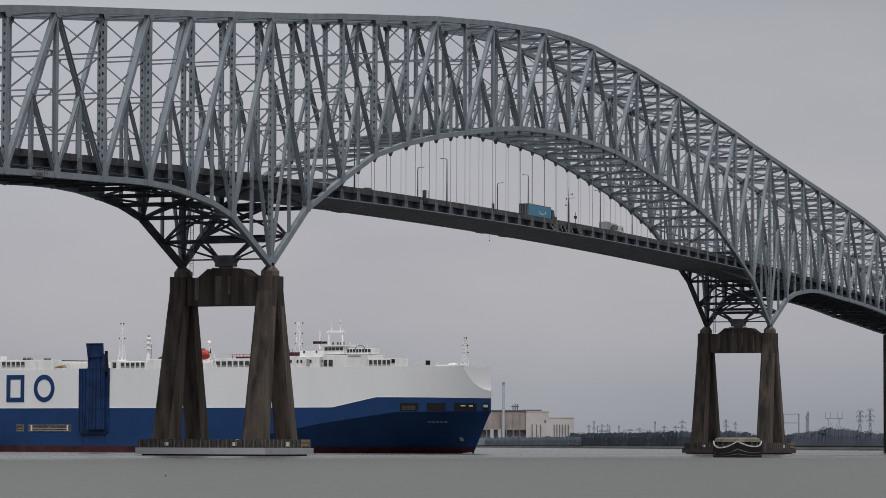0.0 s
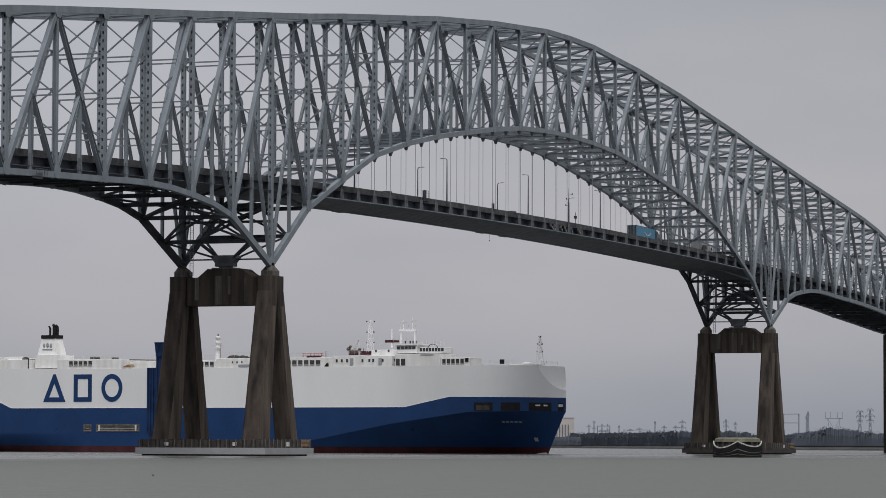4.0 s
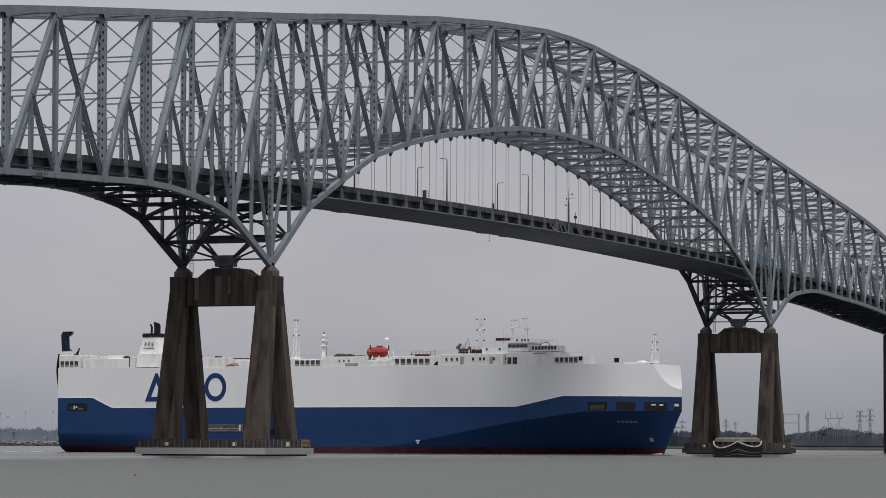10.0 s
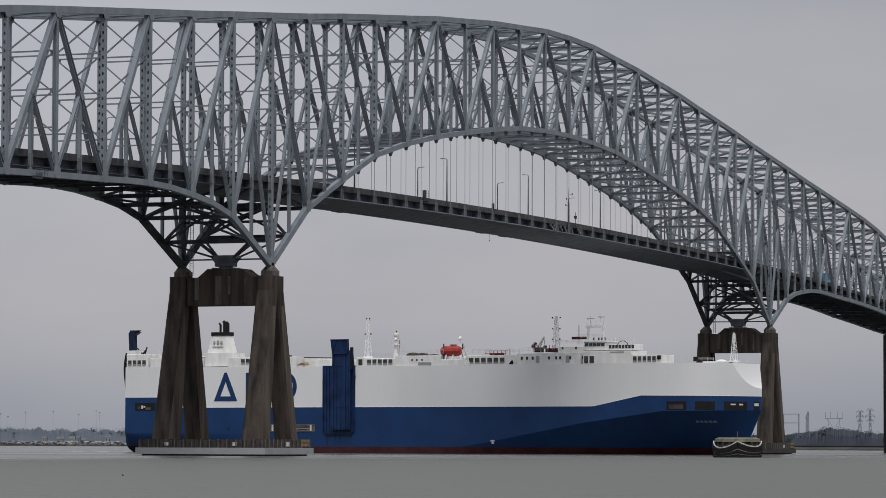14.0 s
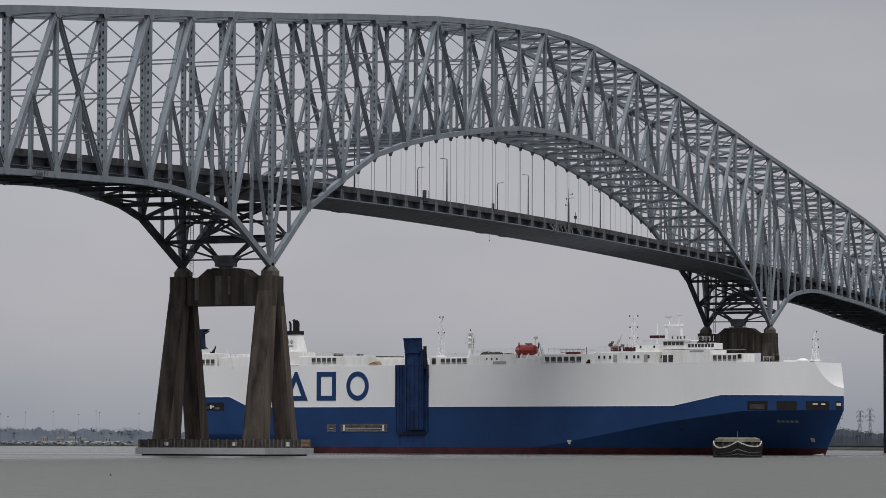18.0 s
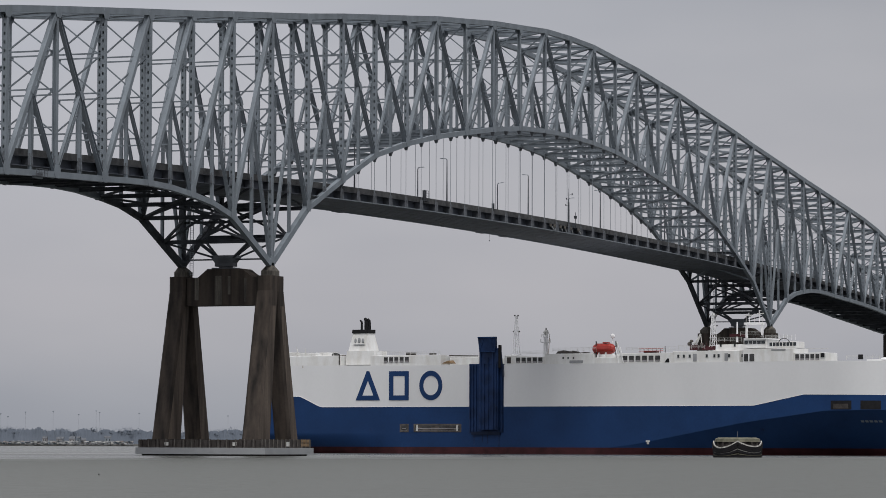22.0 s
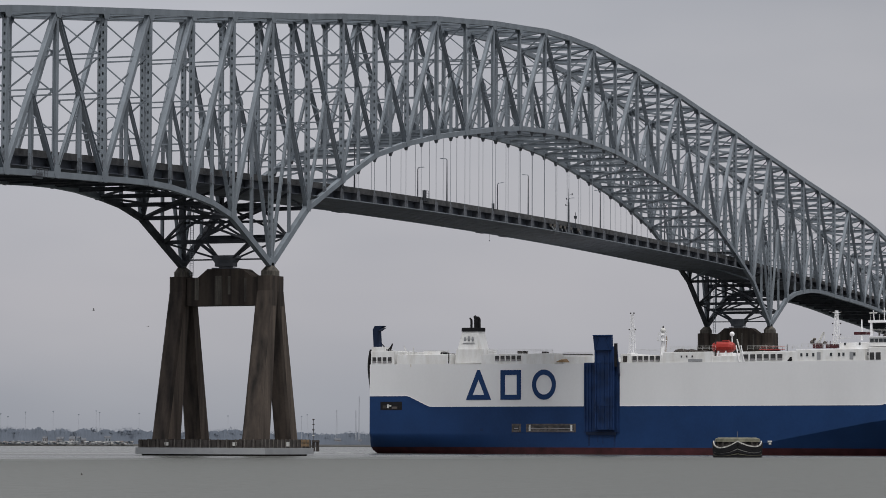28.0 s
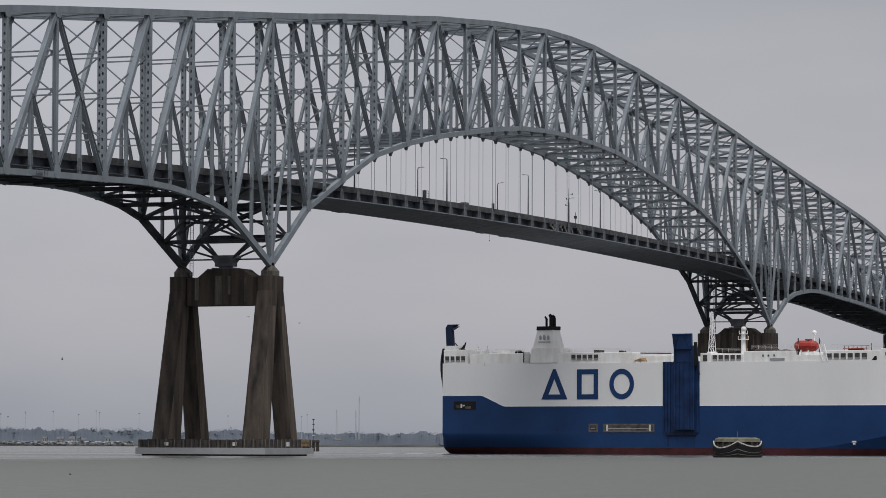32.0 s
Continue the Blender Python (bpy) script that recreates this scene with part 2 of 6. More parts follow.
# ---- water ----
def water():
    m = bpy.data.materials.new("river_water")
    m.use_nodes = True
    n, l = m.node_tree.nodes, m.node_tree.links
    b = n["Principled BSDF"]
    b.inputs["IOR"].default_value = 1.33
    geo, mp, nz, fine, bp = n.new("ShaderNodeNewGeometry"), n.new("ShaderNodeMapping"), n.new("ShaderNodeTexNoise"), n.new("ShaderNodeTexNoise"), n.new("ShaderNodeBump")
    mp.inputs["Rotation"].default_value = (0, 0, -YAW)
    l.new(geo.outputs["Position"], mp.inputs["Vector"])
    nz.inputs["Scale"].default_value, nz.inputs["Detail"].default_value = 0.5, 6.0
    l.new(mp.outputs["Vector"], nz.inputs["Vector"])
    # wind ripples roughen the near reach; the reach before the bridge lies smoother, with an uneven edge and long slicks
    sep, mp2, edge, add, calm = n.new("ShaderNodeSeparateXYZ"), n.new("ShaderNodeMapping"), n.new("ShaderNodeTexNoise"), n.new("ShaderNodeMath"), n.new("ShaderNodeMapRange")
    l.new(mp.outputs["Vector"], sep.inputs["Vector"])
    mp2.inputs["Scale"].default_value = (0.02, 0.0035, 1.0)
    l.new(mp.outputs["Vector"], mp2.inputs["Vector"])
    edge.inputs["Scale"].default_value, edge.inputs["Detail"].default_value = 1.0, 4.0
    l.new(mp2.outputs["Vector"], edge.inputs["Vector"])
    add.operation = "MULTIPLY_ADD"
    add.inputs[1].default_value = 260.0
    l.new(edge.outputs["Fac"], add.inputs[0])
    slant = n.new("ShaderNodeMath")
    slant.operation, slant.inputs[1].default_value = "MULTIPLY_ADD", 1.5
    l.new(sep.outputs["Y"], slant.inputs[0])
    l.new(sep.outputs["X"], slant.inputs[2])
    l.new(slant.outputs["Value"], add.inputs[2])
    calm.inputs["From Min"].default_value, calm.inputs["From Max"].default_value = -70.0, 0.0
    l.new(add.outputs["Value"], calm.inputs["Value"])
    # long dark cat's-paws across the smooth reach
    mp3, paw, soft, both = n.new("ShaderNodeMapping"), n.new("ShaderNodeTexNoise"), n.new("ShaderNodeMapRange"), n.new("ShaderNodeMath")
    mp3.inputs["Scale"].default_value = (0.011, 0.0022, 1.0)
    l.new(mp.outputs["Vector"], mp3.inputs["Vector"])
    paw.inputs["Scale"].default_value, paw.inputs["Detail"].default_value = 1.0, 5.0
    l.new(mp3.outputs["Vector"], paw.inputs["Vector"])
    for key, value in (("From Min", 0.42), ("From Max", 0.60), ("To Min", 0.35), ("To Max", 1.0)):
        soft.inputs[key].default_value = value
    l.new(paw.outputs["Fac"], soft.inputs["Value"])
    both.operation = "MULTIPLY"
    l.new(calm.outputs["Result"], both.inputs[0])
    l.new(soft.outputs["Result"], both.inputs[1])
    body, rough, lift = n.new("ShaderNodeMixRGB"), n.new("ShaderNodeMapRange"), n.new("ShaderNodeMapRange")
    body.inputs["Color1"].default_value, body.inputs["Color2"].default_value = (0.088, 0.092, 0.084, 1), (0.080, 0.084, 0.080, 1)
    l.new(both.outputs["Value"], body.inputs["Fac"])
    l.new(body.outputs["Color"], b.inputs["Base Color"])
    rough.inputs["To Min"].default_value, rough.inputs["To Max"].default_value = 0.42, 0.20
    l.new(both.outputs["Value"], rough.inputs["Value"])
    l.new(rough.outputs["Result"], b.inputs["Roughness"])
    lift.inputs["To Min"].default_value, lift.inputs["To Max"].default_value = 0.9, 0.2
    l.new(both.outputs["Value"], lift.inputs["Value"])
    l.new(lift.outputs["Result"], bp.inputs["Strength"])
    bp.inputs["Distance"].default_value = 0.6
    l.new(nz.outputs["Fac"], bp.inputs["Height"])
    l.new(bp.outputs["Normal"], b.inputs["Normal"])
    bm = bmesh.new()
    for k in ((-9000, -9000), (9000, -9000), (9000, 9000), (-9000, 9000)):
        bm.verts.new((*k, 0))
    bm.faces.new(bm.verts)
    tagged(part("water", bm, m, None), "grey-green rippled river water reaching the horizon", "water", kind="structure")


water()

# ---- bridge: heights of the truss by panels from midspan ----
TOP = [104.65, 104.4, 103.25, 102.15, 100.55, 99.0, 97.0, 95.1, 93.15, 91.0, 89.05, 87.1, 85.05, 83.15, 81.2, 79.25, 77.2, 74.6, 71.3, 68.1, 65.2, 62.4, 55.2]
LOW = [80.0, 79.7, 78.8, 76.9, 74.6, 72.1, 69.0, 65.0, 58.3, 51.1, 38.5, 47.1, 50.15, 51.05, 50.4, 49.8, 49.1, 48.1, 46.9, 46.0, 45.0, 44.0, 43.1]


def along(table, i):
    d = abs(i - 10)
    k = min(int(d), 21)
    return table[k] + (table[k + 1] - table[k]) * (d - k)


def zt(i):
    return along(TOP, i)


def zl(i):
    """Lower chord; it bows gently between its panel points in the side spans."""
    d = abs(i - 10)
    k = int(d)
    bow = (LOW[k] + LOW[k + 1] - LOW[k - 1] - LOW[k + 2]) / 16 if 11 <= d < 16 and d != k else 0.0
    return along(LOW, i) + bow


def zr(x):
    """Road surface."""
    d = abs(x - 10 * P)
    return 57.64 - 6.0e-5 * d * d if d < 22 * P else 57.64 - 6.0e-5 * (22 * P) ** 2 - 0.0483 * (d - 22 * P)


def xn(i):
    """Where panel point i stands along the bridge; the side spans have slightly longer panels."""
    return i * P * 1.02 if i < 0 else i * P if i <= 20 else 20 * P + (i - 20) * P * 1.02


def node(i, y, z):
    return (xn(i), y, z)


bridge = thing("truss_bridge", "long grey painted steel truss road bridge on concrete piers", "bridge")


def rising(i):
    """Whether the diagonal of the panel i to i+1 rises with i."""
    if i >= 10:
        return not rising(19 - i)
    if i >= 4:
        return i % 2 == 0
    if i >= 0:
        return False
    return True if i >= -4 else i % 2 == 0


def perforated(bm, a, b, w, d):
    """An upright box column with a row of oblong access holes down the face towards the bank."""
    x, y, z0, z1 = a[0], a[1], a[2], b[2]
    t, hole, tall, step = 0.06, 0.32, 0.56, 1.5
    x0, x1, y0, y1 = x - w / 2, x + w / 2, y - d / 2, y + d / 2
    box(bm, x1 - t, x1, y0 + t, y1, z0, z1)
    box(bm, x0, x1 - t, y1 - t, y1, z0, z1)
    box(bm, x0 + t, x1, y0, y0 + t, z0, z1)
    for e in (y0, y + hole / 2):
        box(bm, x0, x0 + t, e, e + (d - hole) / 2 - (t if e > y else 0), z0, z1)
    z = z0
    while z < z1:
        box(bm, x0, x0 + t, y - hole / 2, y + hole / 2, z, min(z + step - tall, z1))
        z += step


def gusset(bm, i, y, z, w, h):
    """A pair of plates with clipped corners."""
    x = xn(i)
    for s in (-0.52, 0.52):
        low = [(x - w / 2, z - h * 0.2), (x - w * 0.3, z - h / 2), (x + w * 0.3, z - h / 2), (x + w / 2, z - h * 0.2), (x + w / 2, z + h * 0.2), (x + w * 0.3, z + h / 2), (x - w * 0.3, z + h / 2), (x - w / 2, z + h * 0.2)]
        prism(bm, [(p, y + s - 0.03, q) for p, q in low], [(p, y + s + 0.03, q) for p, q in low])


def truss(y):
    for i in range(-12, 33):
        z0, z1 = zl(i), zt(i)
        # below deck the far columns carry their shade in the colour
        if y > 0 and i in (-1, 0, 1, 19, 20, 21):
            part("vertical", made(beam, node(i, y, z0), node(i, y, zr(xn(i)) - 2.3), 1.1, 1.15), SHADE_DARK, bridge)
            z0 = zr(xn(i)) - 2.3
        bm = bmesh.new()
        if 4 < i < 16 or i in (-5, 25) or abs(i - 10) > 17:
            hbeam(bm, node(i, y, z0), node(i, y, z1), 0.8, 0.75, (1, 0, 0), 0.12)
        else:
            perforated(bm, node(i, y, z0), node(i, y, z1), 0.75, 0.95)
        if z0 == zl(i):
            gusset(bm, i, y, z0 + 0.55, 2.4, 2.4)
        gusset(bm, i, y, z1 - 0.5, 2.2, 2.0)
        part("vertical", bm, STEEL, bridge)
    for i in range(-12, 32):
        part("top_chord", made(beam, node(i, y, zt(i)), node(i + 1, y, zt(i + 1)), 1.0, 1.2), STEEL, bridge)
        # shade under the deck is painted into the far chord beside the piers
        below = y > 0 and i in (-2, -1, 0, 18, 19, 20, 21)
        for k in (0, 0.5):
            part("lower_chord", made(beam, node(i + k, y, zl(i + k)), node(i + k + 0.5, y, zl(i + k + 0.5)), 1.0, 1.3 if -1 <= i < 1 or 19 <= i < 21 else 1.1), SHADE_DARK if below else STEEL, bridge)
        up = rising(i)
        a = node(i, y, zl(i) if up else zt(i))
        b = node(i + 1, y, zt(i + 1) if up else zl(i + 1))
        part("diagonal", made(beam, a, b, 0.9, 0.9) if up else made(hbeam, a, b, 0.8, 0.8, (0, 1, 0), 0.12), STEEL, bridge)
        mid = tuple((p + q) / 2 for p, q in zip(a, b))
        low = node(i + 0.5, y, zl(i + 0.5))
        part("sub_vertical", made(hbeam, low, mid, 0.6, 0.55), STEEL, bridge)
        foot = node(i + 1, y, zl(i + 1)) if up else node(i, y, zl(i))
        part("sub_diagonal", made(hbeam, mid, foot, 0.6, 0.6), STEEL, bridge)
        bm = bmesh.new()
        c = Vector(mid)
        d = (Vector(b) - Vector(a)).normalized()
        for q in (-0.5, 0.5):
            beam(bm, c - d * 0.9 + Vector((0, q, 0)), c + d * 0.9 + Vector((0, q, 0)), 0.05, 1.15)
        part("gusset_plate", bm, STEEL, bridge)


truss(0.0)
truss(W)


def sway(i):
    """The cross frame between the two trusses at a panel point: in each storey a strut, and two braces from the columns down to its middle."""
    x = xn(i)
    top = zt(i) - 0.5
    floor = max(zl(i) + 0.3, zr(x) + 5.2)
    n = max(1, round((top - floor) / 8.0))
    h = (top - floor) / n
    c = W / 2
    for k in range(n):
        z2 = top - k * h
        z = z2 - h
        part("sway_strut", made(beam, (x, 0.4, z), (x, W - 0.4, z), 0.3, 0.26, (1, 0, 0)), STEEL, bridge)
        for ya in (0.45, W - 0.45):
            part("sway_brace", made(beam, (x, ya, z2 - 0.3), (x, c, z + 0.15), 0.26, 0.25, (1, 0, 0)), STEEL, bridge)
        bm = bmesh.new()
        box(bm, x - 0.04, x + 0.04, c - 0.55, c + 0.55, z - 0.15, z + 0.4)
        for ya, q in ((0.45, 1), (W - 0.45, -1)):
            box(bm, x - 0.04, x + 0.04, min(ya, ya + q * 0.65), max(ya, ya + q * 0.65), z2 - 0.7, z2 + 0.1)
        part("sway_plate", bm, STEEL, bridge)


for i in range(-11, 32):
    sway(i)
    part("top_strut", made(hbeam, node(i, 0.4, zt(i)), node(i, W - 0.4, zt(i)), 0.7, 1.0, (1, 0, 0)), STEEL, bridge)
# side-span lower bracing is coloured darker in place of the deck's shade
for i in range(-12, 32):
    for y0, y1 in ((0, W), (W, 0)):
        a, b = node(i, y0, zt(i)), node(i + 1, y1, zt(i + 1))
        part("top_brace", made(hbeam, a, b, 0.5, 0.8, (0, 0, 1)), STEEL, bridge)
        if i not in (-1, 0, 19, 20):
            part("lower_brace", made(hbeam, node(i, y0, zl(i)), node(i + 1, y1, zl(i + 1)), 0.4, 0.5, (0, 0, 1)), STEEL if 0 < i < 19 else SHADE_DARK, bridge)
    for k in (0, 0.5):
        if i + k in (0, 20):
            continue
        part("lower_strut", made(hbeam, node(i + k, 0.4, zl(i + k)), node(i + k, W - 0.4, zl(i + k)), 0.5, 0.8, (1, 0, 0)), STEEL if 1 < i < 18 else SHADE_DARK, bridge)


# ---- bridge deck ----
def strip(bm, y0, y1, dz0, dz1, x0=xn(-12), x1=xn(32), n=88):
    """A long bar that follows the road's curve."""
    rows = []
    for k in range(n + 1):
        x = x0 + (x1 - x0) * k / n
        z = zr(x)
        rows.append([bm.verts.new(p) for p in ((x, y0, z + dz0), (x, y1, z + dz0), (x, y1, z + dz1), (x, y0, z + dz1))])
    for a, b in zip(rows, rows[1:]):
        for k in range(4):
            bm.faces.new((a[k], a[(k + 1) % 4], b[(k + 1) % 4], b[k]))
    bm.faces.new(rows[0]), bm.faces.new(rows[-1][::-1])


part("road_slab", made(strip, 1.3, W - 1.3, -0.3, 0.0, -480, 900, 280), DECK, bridge, "grey concrete road slab")
for y0, y1 in ((1.3, 1.75), (W - 1.75, W - 1.3)):
    part("parapet", made(strip, y0 - 0.02, y1, -0.36, 0.95, -480, 900, 280), PARAPET, bridge, "dark weathered concrete parapet")
for x0, x1 in ((-480, xn(-12) - 1), (xn(32) + 1, 900)):
    for y in (3.0, 7.6, 12.3, 16.9):
        part("approach_girder", made(strip, y - 0.3, y + 0.3, -2.3, -0.3, x0, x1, 40), STEEL_DARK, bridge)
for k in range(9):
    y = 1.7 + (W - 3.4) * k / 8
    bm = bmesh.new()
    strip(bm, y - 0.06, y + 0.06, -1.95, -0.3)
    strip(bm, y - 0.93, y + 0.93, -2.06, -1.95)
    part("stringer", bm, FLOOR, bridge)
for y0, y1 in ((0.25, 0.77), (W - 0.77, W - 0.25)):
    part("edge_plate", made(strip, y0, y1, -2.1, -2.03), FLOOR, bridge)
# dark plates line the recess, its shade put into their colour
for y0, y1 in ((0.25, 1.3), (W - 1.3, W - 0.25)):
    part("walkway_plate", made(strip, y0, y1, -0.46, -0.38), SHADE_DARK, bridge)
for y in (2.3, W - 2.38):
    part("fascia_plate", made(strip, y, y + 0.08, -1.9, -0.44), SHADE_DARK, bridge)
for y in (-0.25, W - 0.25):
    part("edge_girder", made(strip, y, y + 0.5, -2.24, -2.06, xn(1.2), xn(18.8), 40), STEEL, bridge)
# floor beams and brackets: slab shade is mixed into their darker steel
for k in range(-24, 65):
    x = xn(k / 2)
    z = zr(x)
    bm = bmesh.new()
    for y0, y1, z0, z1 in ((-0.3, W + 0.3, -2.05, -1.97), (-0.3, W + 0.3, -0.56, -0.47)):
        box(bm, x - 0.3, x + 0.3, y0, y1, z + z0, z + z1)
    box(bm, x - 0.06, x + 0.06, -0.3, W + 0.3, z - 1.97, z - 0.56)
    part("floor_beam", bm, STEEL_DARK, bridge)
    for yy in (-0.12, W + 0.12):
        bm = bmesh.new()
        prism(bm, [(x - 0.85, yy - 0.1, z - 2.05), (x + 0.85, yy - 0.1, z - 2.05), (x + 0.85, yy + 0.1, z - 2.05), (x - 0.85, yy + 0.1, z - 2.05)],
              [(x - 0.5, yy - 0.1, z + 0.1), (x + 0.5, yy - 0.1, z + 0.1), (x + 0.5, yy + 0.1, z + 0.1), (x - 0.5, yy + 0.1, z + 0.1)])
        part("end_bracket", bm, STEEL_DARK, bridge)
for k in range(3, 38):
    i = k / 2
    for y in (0.0, W):
        if zl(i) - 1 > zr(i * P):
            bm = bmesh.new()
            tube(bm, node(i, y, zr(i * P) - 0.3), node(i, y, zl(i) - 0.5), 0.05, n=6)
            part("hanger", bm, STEEL, bridge)
            bm = bmesh.new()
            tube(bm, node(i, y, zl(i) - 1.45), node(i, y, zl(i) - 0.55), 0.3, 0.6, 8)
            part("hanger_socket", bm, STEEL_DARK, bridge)


# ---- piers ----
def chamfer(quad, c):
    """The outline with its corners cut off."""
    out = []
    for k in range(4):
        p, a, b = Vector(quad[k]), Vector(quad[k - 1]), Vector(quad[(k + 1) % 4])
        out += [p + (a - p).normalized() * c, p + (b - p).normalized() * c]
    return out


def pier(x, shift, wale, lean, spread):
    p = thing("bridge_pier", "weathered brown concrete bridge pier with four battered legs", "bridge pier", (x, shift, 0), "main bridge piers")
    for y, out in ((0.0, -1), (W, 1)):
        for s in (-1, 1):
            bm = bmesh.new()
            flare = spread if out > 0 else -0.4
            y0, y1 = y - 1.8 + flare, y + 1.8 + flare
            yt = y + lean if out > 0 else y
            far, near = ((10.6, 5.6) if out > 0 else (9.8, 5.6)) if s > 0 else (10.0, 3.2) if out > 0 else (10.7, 4.2)
            b = [(s * far, y0, 2.6), (s * far, y1, 2.6), (s * near, y1, 2.6), (s * near, y0, 2.6)]
            t = [(s * 3.0, yt - 1.8, 33.2), (s * 3.0, yt + 1.8, 33.2), (0, yt + 1.8, 33.2), (0, yt - 1.8, 33.2)]
            u = [(a, q, 36.2) for a, q, _ in t]
            if s > 0:
                b, t, u = b[::-1], t[::-1], u[::-1]
            b, t, u = chamfer(b, 0.5), chamfer(t, 0.4), chamfer(u, 0.4)
            prism(bm, b, t)
            prism(bm, t, u)
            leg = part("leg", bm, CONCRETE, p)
            # paler streaked panel over the -y side of each leg
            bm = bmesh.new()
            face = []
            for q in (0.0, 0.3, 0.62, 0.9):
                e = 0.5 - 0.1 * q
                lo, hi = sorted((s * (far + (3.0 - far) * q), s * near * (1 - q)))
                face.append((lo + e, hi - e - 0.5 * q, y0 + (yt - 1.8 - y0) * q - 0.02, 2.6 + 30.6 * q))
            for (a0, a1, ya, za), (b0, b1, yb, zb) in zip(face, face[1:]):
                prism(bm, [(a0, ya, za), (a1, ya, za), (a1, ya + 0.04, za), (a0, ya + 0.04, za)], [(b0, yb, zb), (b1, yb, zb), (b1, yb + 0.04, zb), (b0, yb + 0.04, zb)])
            part("pale_face", bm, PALE_CONCRETE, leg, "paler concrete face")
        for s in (-1, 1):
            a, b = sorted((s * 4.2, s * 10.3))
            part("leg_foot", made(box, a, b, y - 2.2 + out * 0.3, y + 2.2 + out * 0.3, 2.7, 3.3), CONCRETE, p)
        bm = bmesh.new()
        low = chamfer([(-1.55, yt - 1.55, 36.2), (1.55, yt - 1.55, 36.2), (1.55, yt + 1.55, 36.2), (-1.55, yt + 1.55, 36.2)], 0.45)
        mid = [(a, q, 37.2) for a, q, _ in low]
        prism(bm, low, mid)
        prism(bm, mid, chamfer([(-0.7, y - 0.7, 38.3), (0.7, y - 0.7, 38.3), (0.7, y + 0.7, 38.3), (-0.7, y + 0.7, 38.3)], 0.2))
        part("pedestal", bm, LIME, p, "paler concrete pedestal")
        part("bearing", made(box, -0.55, 0.55, y - 0.55, y + 0.55, 38.3, 38.9), STEEL_DARK, p, "dark steel bearing")
    bm = bmesh.new()
    box(bm, -2.4, 2.4, 1.9, W - 1.9 + lean, 30.3, 36.0)
    prism(bm, [(-2.4, 2.9, 36.0), (2.4, 2.9, 36.0), (2.4, W - 4.4 + lean, 36.0), (-2.4, W - 4.4 + lean, 36.0)],
          [(-2.4, 5.2, 37.7), (2.4, 5.2, 37.7), (2.4, W - 6.5 + lean, 37.7), (-2.4, W - 6.5 + lean, 37.7)])
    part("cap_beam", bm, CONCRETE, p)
    for y, w, z0, z1 in ((15.2, 0.9, 31.4, 36.0), (10.4, 1.5, 30.4, 36.3), (8.0, 0.6, 32.5, 36.2), (4.4, 0.5, 31.0, 35.8)):
        part("lime_stain", made(box, -2.415, -2.395, y - w / 2, y + w / 2, z0, z1), LIME, p)
    bm = bmesh.new()
    box(bm, -1.5, 1.5, W / 2 - 2.5, W / 2 + 2.5, 37.75, 38.0)
    box(bm, -1.1, 1.1, W / 2 - 2.0, W / 2 + 2.0, 38.25, 39.0)
    prism(bm, [(-1.1, W / 2 - 2.0, 39.0), (1.1, W / 2 - 2.0, 39.0), (1.1, W / 2 + 2.0, 39.0), (-1.1, W / 2 + 2.0, 39.0)], [(-1.3, W / 2 - 2.7, 40.0), (1.3, W / 2 - 2.7, 40.0), (1.3, W / 2 + 2.7, 40.0), (-1.3, W / 2 + 2.7, 40.0)])
    box(bm, -1.4, 1.4, W / 2 - 2.8, W / 2 + 2.8, 40.0, 40.5)
    box(bm, -0.7, 0.7, W / 2 - 1.2, W / 2 + 1.2, 37.95, 38.3)
    part("wind_shoe", bm, STEEL_DARK, p, "dark steel wind bearing block")
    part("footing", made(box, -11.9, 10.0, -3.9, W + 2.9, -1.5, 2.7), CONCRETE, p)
    f = thing("pier_fender", "dark timber fender with pale grey beam around bridge pier", "fender", (x, shift, 0), "pier fenders")
    for nx in range(-12, 11):
        for y in (-4.3, W + 3.2):
            part("fender_stake", made(box, nx - 0.42, nx + 0.42, y - 0.15, y + 0.15, 0.4, 3.2), TIMBER, f)
    for ny in range(29):
        y = -4.1 + ny * (W + 7.1) / 28
        for xx in (-12.3, 10.6):
            part("fender_stake", made(box, xx - 0.15, xx + 0.15, y - 0.42, y + 0.42, 0.4, 3.2), TIMBER, f)
    for y in (1.9, 16.8):
        part("notice_plate", made(box, -12.56, -12.46, y - 0.4, y + 0.4, 2.0, 2.7), PALE, f, "small white notice plate")
    for xx in (-1.0,):
        part("notice_plate", made(box, xx - 0.8, xx + 0.8, -4.56, -4.46, 1.9, 2.8), PALE, f, "small white notice plate")
    for z in (1.9, 2.7):
        part("fender_plank", made(box, 5.8, 9.6, -4.6, -4.46, z, z + 0.6), TAN, f, "tan timber repair plank")
    for k in range(0, 29, 2):
        y = -4.1 + k * (W + 7.1) / 28
        part("guide_post", made(box, -12.62, -12.46, y - 0.07, y + 0.07, 0.5, 3.35), PALEWOOD, f)
    for k in range(-12, 11, 2):
        part("guide_post", made(box, k - 0.12, k + 0.12, -4.62, -4.46, 0.5, 3.35), PALEWOOD, f)
    for a in ((-12.9, 11.2, -4.9, -4.45), (-12.9, 11.2, W + 3.4, W + 3.85), (-12.9, -12.45, -4.45, W + 3.4), (10.75, 11.2, -4.45, W + 3.4)):
        part("fender_wale", made(box, *a, 0.3, 1.6), wale, f)


